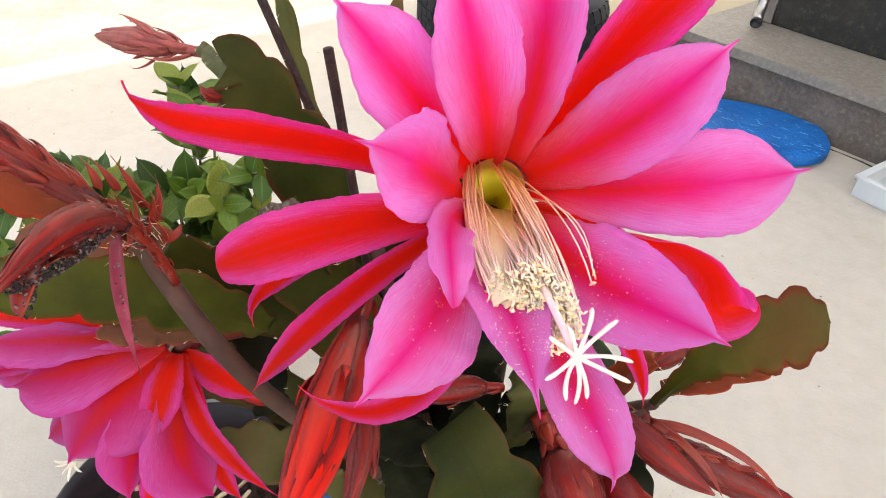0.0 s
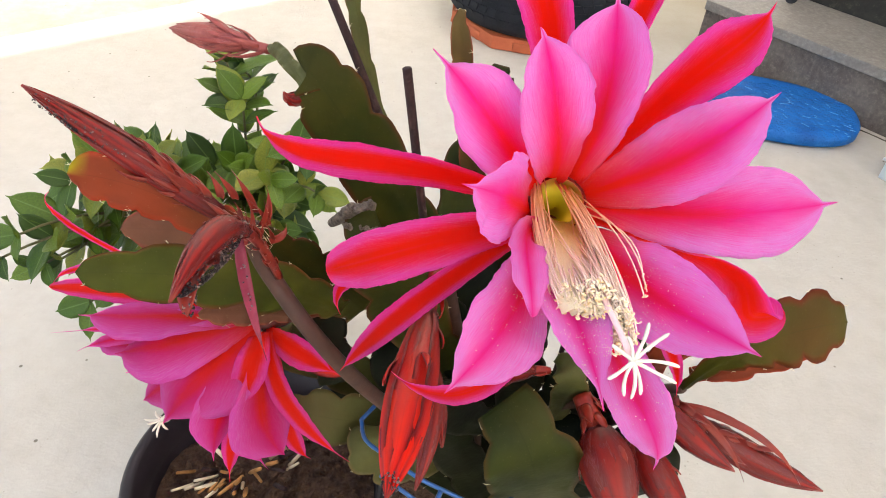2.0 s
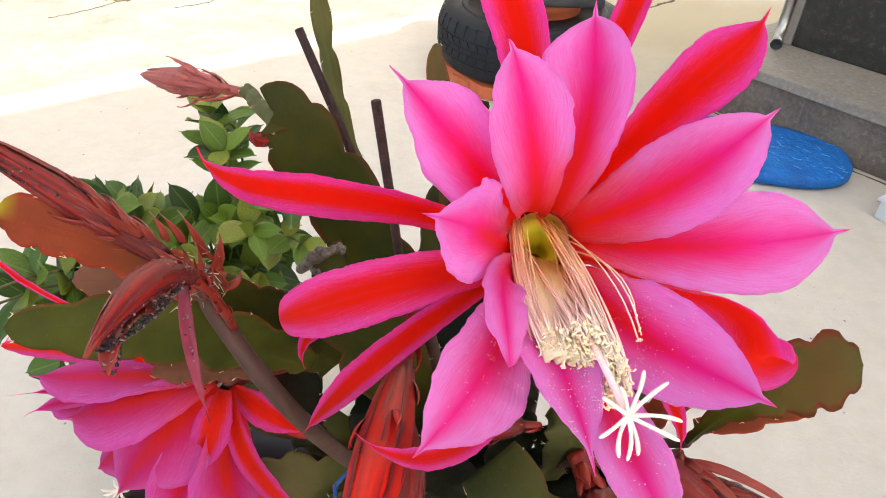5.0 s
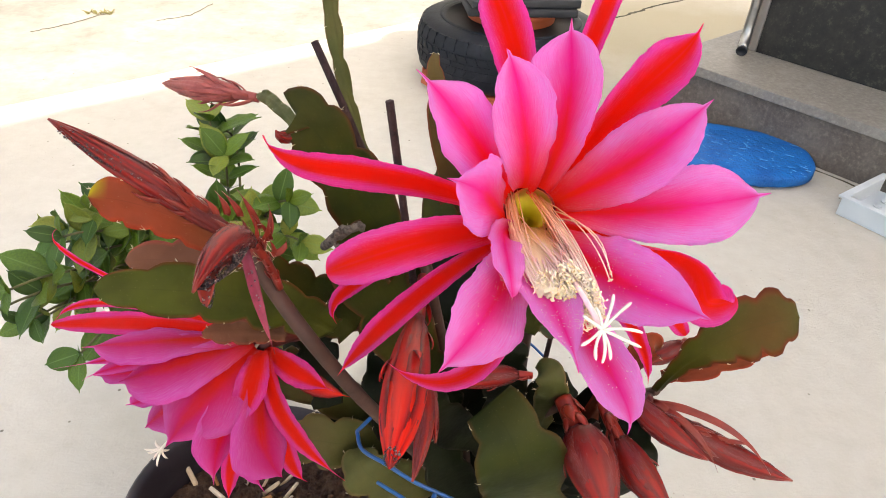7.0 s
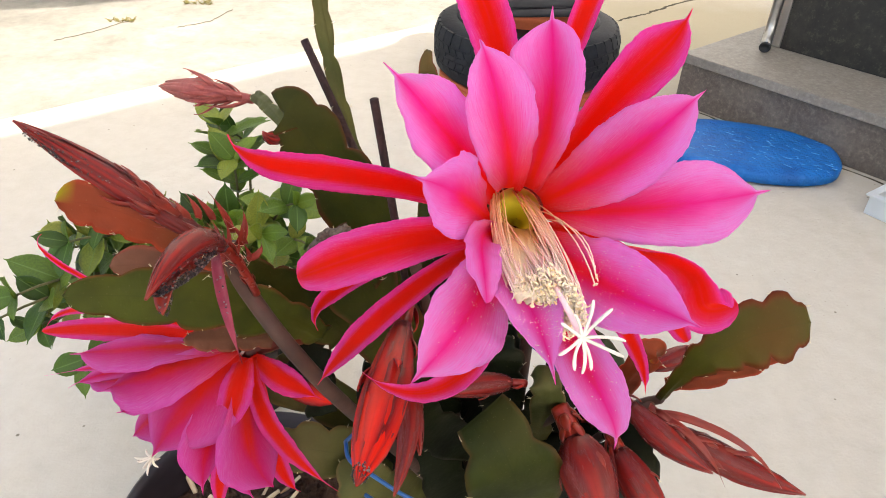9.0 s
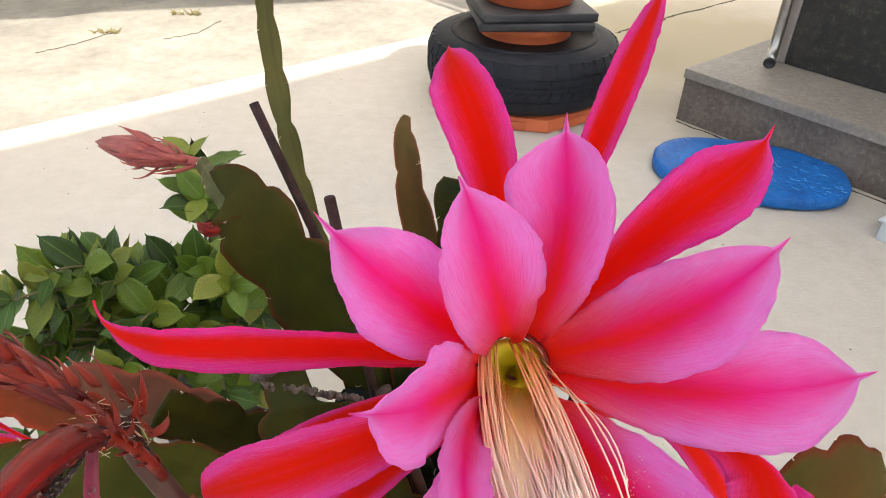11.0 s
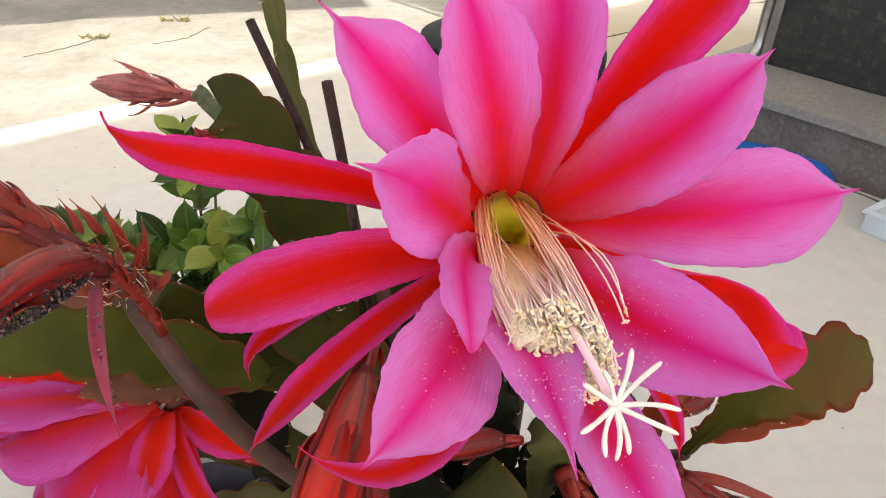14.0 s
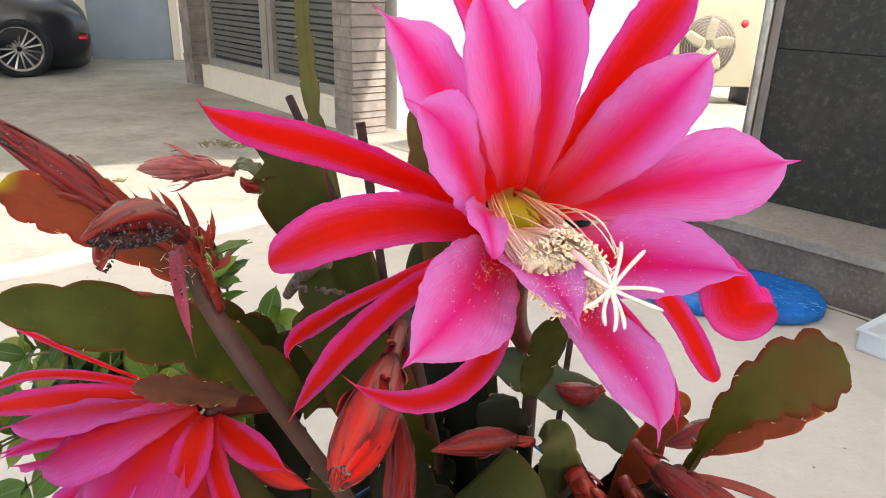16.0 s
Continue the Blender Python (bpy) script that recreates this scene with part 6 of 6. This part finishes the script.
bud("slim_bud", (-0.0236, 0.2119, 0.6513), (-0.0163, 0.1846, 0.6362), (-0.0119, 0.1626, 0.6225), 0.007, "slim dark red hanging bud", BUD_BROWN, 5, 6, 0.3, 1.5, scales=4)
bud("low_bud", (0.0655, 0.2226, 0.5928), (0.0760, 0.1930, 0.5824), (0.0858, 0.1535, 0.5678), 0.029, "fat dark red pointed bud low in the plant", BUD_BROWN, 9, 7, 0.34, 0.7, scales=18)
bud("low_bud", (0.0905, 0.2241, 0.5876), (0.1030, 0.1911, 0.5762), (0.1233, 0.1624, 0.5620), 0.019, "dark red narrow bud low in the plant", BUD_BROWN, 8, 8, 0.34, 0.9, scales=16)
bud("long_side_bud", (0.0972, 0.2350, 0.6011), (0.1144, 0.2071, 0.5949), (0.1441, 0.1867, 0.5837), 0.0145, "slim brownish red bud lying along a longer one", BUD_BROWN, 7, 14, 0.3, 1.2, scales=14)
curl_bud = bud("long_side_bud", (0.1167, 0.2240, 0.5926), (0.1607, 0.2167, 0.5613), (0.2144, 0.2042, 0.5438), 0.0175, "long brownish red bud with thin curling outer tepals", BUD_BROWN, 7, 9, 0.3, 1.3, scales=20)
for k, (b, c) in enumerate((((0.1626, 0.2095, 0.5849), (0.1959, 0.2006, 0.5537)), ((0.1483, 0.2190, 0.5860), (0.1796, 0.2096, 0.5731)), ((0.1396, 0.2031, 0.5886), (0.1586, 0.1942, 0.5625)), ((0.1252, 0.2157, 0.5934), (0.1372, 0.2119, 0.5810)))):
    part("curling_tepal", ribbon((0.1206, 0.2226, 0.5907), b, c, 0.0045, (0, -0.7, 0.7), petal_shape(0.3, 0.7, 0.1, False), fold=0.5, n=18, across=4, seed=k), BUD_BROWN, curl_bud)
bud("small_bud", (0.0455, 0.2267, 0.6067), (0.0229, 0.2208, 0.6113), (-0.0036, 0.2107, 0.6131), 0.012, "small dark red closed bud", BUD_RED, 6, 10, 0.25, 0.8, scales=5)
bud("small_bud", (0.0934, 0.2840, 0.6020), (0.0800, 0.2850, 0.5965), (0.0655, 0.2895, 0.6000), 0.013, "small red closed bud", BUD_RED, 6, 11, 0.2, 0.8, scales=4)
bud("small_bud", (0.1728, 0.3063, 0.5663), (0.1566, 0.2975, 0.5620), (0.1361, 0.2905, 0.5586), 0.014, "brownish red withered bud beside the olive branch", BUD_BROWN, 6, 12, 0.2, 0.8, scales=7)
bud("small_bud", (-0.0950, 0.3797, 0.6997), (-0.1081, 0.3432, 0.6987), (-0.1147, 0.3340, 0.7066), 0.008, "tiny crimson bud tip", BUD_RED, 5, 13, 0.2, 0.8, scales=2)

# ---- second pot with cut stubs ----
PC = Vector((-0.146, 0.275, 0.0))
pot = thing("flower_pot", PC, "dark brown plastic flower pot with bare soil", "pot")
pm = Matrix.Translation(PC)
part("body", lathe(bmesh.new(), ((0.072, 0.0), (0.076, 0.003), (0.092, 0.385), (0.099, 0.388), (0.1035, 0.396), (0.1035, 0.408), (0.099, 0.412), (0.0935, 0.408), (0.0905, 0.38), (0.089, 0.36), (0.0002, 0.35)), pm, 64), POT, pot)
bm = bmesh.new()
bmesh.ops.create_grid(bm, x_segments=40, y_segments=40, size=0.0885)
for v in bm.verts:
    r = max(abs(v.co.x), abs(v.co.y)) / max(v.co.xy.length, 1e-6)
    v.co.x, v.co.y = v.co.x * r, v.co.y * r
    v.co.z = 0.368 + 0.006 * noise.noise(v.co * 60) + 0.004 * noise.noise(v.co * 170)
    v.co += PC
part("soil", bm, SOIL, pot, "crumbly dark brown soil")
rnd = random.Random(15)
crumbs = bmesh.new()
for k in range(420):
    a, r = rnd.uniform(0, 6.28), 0.083 * math.sqrt(rnd.random())
    p = PC + Vector((r * math.cos(a), r * math.sin(a), 0.369 + rnd.uniform(0, 0.003)))
    size = rnd.uniform(0.0012, 0.0042)
    bmesh.ops.create_icosphere(crumbs, subdivisions=1, radius=1.0, matrix=Matrix.Translation(p) @ Vector((rnd.uniform(-1, 1), rnd.uniform(-1, 1), rnd.uniform(-1, 1))).to_track_quat("Z", "Y").to_matrix().to_4x4() @ Matrix.Diagonal((size * rnd.uniform(0.4, 1), size * rnd.uniform(0.4, 1), size * rnd.uniform(0.8, 1.6), 1)))
tagged(part("crumb", crumbs, SOIL, pot, "loose bark and soil crumbs", smooth=False), kind="stuff")
TUFT = PC + Vector((-0.030, 0.030, 0.368))
for k in range(40):
    a, r = rnd.uniform(0, 6.28), 0.040 * math.sqrt(rnd.random())
    p = TUFT + Vector((r * math.cos(a) * 1.2, r * math.sin(a) * 0.8, 0.002))
    d = Vector((math.cos(a) * 0.8 + rnd.uniform(-0.3, 0.3), math.sin(a) * 0.8 + rnd.uniform(-0.3, 0.3), rnd.uniform(0.35, 1.0))).normalized() * rnd.uniform(0.012, 0.026)
    girth = rnd.uniform(0.0013, 0.0024)
    solo("dry_stub", tube(bmesh.new(), [p - d * 0.2, p + d * 0.5, p + d], [girth, girth, girth * 0.85], 9, 0.8), (CHIP, STUB_TAN, STICK)[(k % 5) // 2], ("whitish dry cut stub in the soil", "tan dry cut stub in the soil", "dark dry cut stub in the soil")[(k % 5) // 2], "twig", group="dry stubs in the pot")

# ---- glossy shrub behind ----
SC = Vector((-0.33, 0.80, 0.0))
shrub = thing("shrub", SC, "leafy green shrub with glossy pointed leaves", "shrub")
shrub_pot = thing("shrub_pot", SC, "dark plastic pot holding the green shrub", "pot")
part("body", lathe(bmesh.new(), ((0.075, 0.0), (0.08, 0.003), (0.098, 0.14), (0.104, 0.142), (0.104, 0.16), (0.095, 0.16), (0.09, 0.14), (0.0002, 0.138)), Matrix.Translation(SC), 40), POT, shrub_pot)
leaf_meshes = []
for k in range(5):
    bm = ribbon((0, 0, 0), (0.5, 0, 0.04 - 0.015 * k), (1.0, 0, 0.02 - 0.03 * k), 0.50 + 0.03 * k, (0, 0, 1), lambda u: max(math.sin(math.pi * min(u / 0.93, 1) ** 0.92) ** 0.72 if u < 0.91 else 0.10 * (1 - u) / 0.09, 0.03 if u < 0.06 else 0.008), cup=0.16, fold=0.12, wave=0.012, n=12, across=6, thick=0.012, rib=0.03, seed=k)
    me = bpy.data.meshes.new("leaf")
    bm.normal_update()
    bm.to_mesh(me)
    bm.free()
    for p in me.polygons:
        p.use_smooth = True
    me.materials.append(LEAF)
    leaf_meshes.append(me)
bpy.context.view_layer.update()
shrub_inverse = shrub.matrix_world.inverted()
rnd = random.Random(6)


def sprig(a, b, c, pairs, size):
    """A twig with leaves in whorls, thicker towards its end."""
    pts = arc(a, b, c, 14)
    part("twig", tube(bmesh.new(), pts, [0.0028 - 0.0014 * i / 13 for i in range(14)], 7), STEM_GREEN, shrub)
    tangents, sides = frame_along(pts)
    for k in range(pairs):
        u = 1 - 0.5 * (k / pairs)
        i = min(int(u * 13), 13)
        t, s = tangents[i], sides[i]
        for m in range(3 if k < 2 else 2):
            ang = k * 1.3 + m * (2.09 if k < 2 else 3.14) + rnd.uniform(-0.4, 0.4)
            o = s * math.cos(ang) + t.cross(s) * math.sin(ang)
            way = (o + t * rnd.uniform(0.25, 0.8) * (1.5 if k == 0 else 1)).normalized()
            up = (t + Vector((0, -0.2, 0.8)) + Vector((rnd.uniform(-1, 1), rnd.uniform(-1, 1), rnd.uniform(-1, 1))) * 0.25)
            up = (up - way * up.dot(way)).normalized()
            rot = Matrix((way, up.cross(way), up)).transposed().to_4x4()
            ob = new("leaf", rnd.choice(leaf_meshes))
            ob.parent, ob.matrix_parent_inverse = shrub, shrub_inverse
            ob.matrix_basis = Matrix.Translation(pts[i]) @ rot @ Matrix.Scale(size * rnd.uniform(0.72, 1.12) * (0.75 if k == 0 else 1), 4)


STEM_GREEN = bark_like("green_twig", lin(84, 84, 50), lin(104, 96, 60), 60, 0.7)
ENDS = ((-0.3338, 0.8774, 0.4555), (-0.3005, 0.8171, 0.4325), (-0.4520, 0.7850, 0.3500), (-0.4823, 0.7543, 0.3664), (-0.4054, 0.7832, 0.3310), (-0.3450, 0.7767, 0.3400), (-0.2966, 0.7474, 0.3648), (-0.3628, 0.7076, 0.3221), (-0.4182, 0.7038, 0.3397), (-0.2668, 0.7640, 0.3365), (-0.2439, 0.7126, 0.2975), (-0.2928, 0.6750, 0.3100), (-0.4900, 0.6976, 0.3575), (-0.4558, 0.6526, 0.3293), (-0.3640, 0.6387, 0.3130), (-0.2323, 0.7013, 0.2511), (-0.4659, 0.5340, 0.4077), (-0.4783, 0.5120, 0.3925), (-0.4329, 0.6029, 0.4323), (-0.4134, 0.6546, 0.4330), (-0.3919, 0.5023, 0.3464), (-0.1955, 0.7269, 0.4160), (-0.1758, 0.6847, 0.3808), (-0.2333, 0.6818, 0.3980), (-0.3050, 0.6343, 0.2756), (-0.2506, 0.6435, 0.2599), (-0.3343, 0.5969, 0.2859), (-0.4488, 0.6465, 0.4182), (-0.4146, 0.6428, 0.3844), (-0.3819, 0.6685, 0.4025), (-0.4742, 0.5654, 0.3381), (-0.3391, 0.6526, 0.3585), (-0.4301, 0.6139, 0.3574))
for k, end in enumerate(ENDS):
    end = Vector(end)
    low = SC + Vector((rnd.uniform(-1, 1) * 0.02, rnd.uniform(-1, 1) * 0.02, 0.14))
    bend = low.lerp(end, 0.5) + Vector((0, 0.02, 0.05))
    sprig(low, bend, end, 4, 0.068 if k < 16 else 0.056)
    if k % 5 == 0:
        sprig(low, bend + Vector((0.02, 0.03, 0)), end + Vector((rnd.uniform(-0.04, 0.04), rnd.uniform(0.0, 0.06), rnd.uniform(-0.04, 0.02))), 4, 0.064)
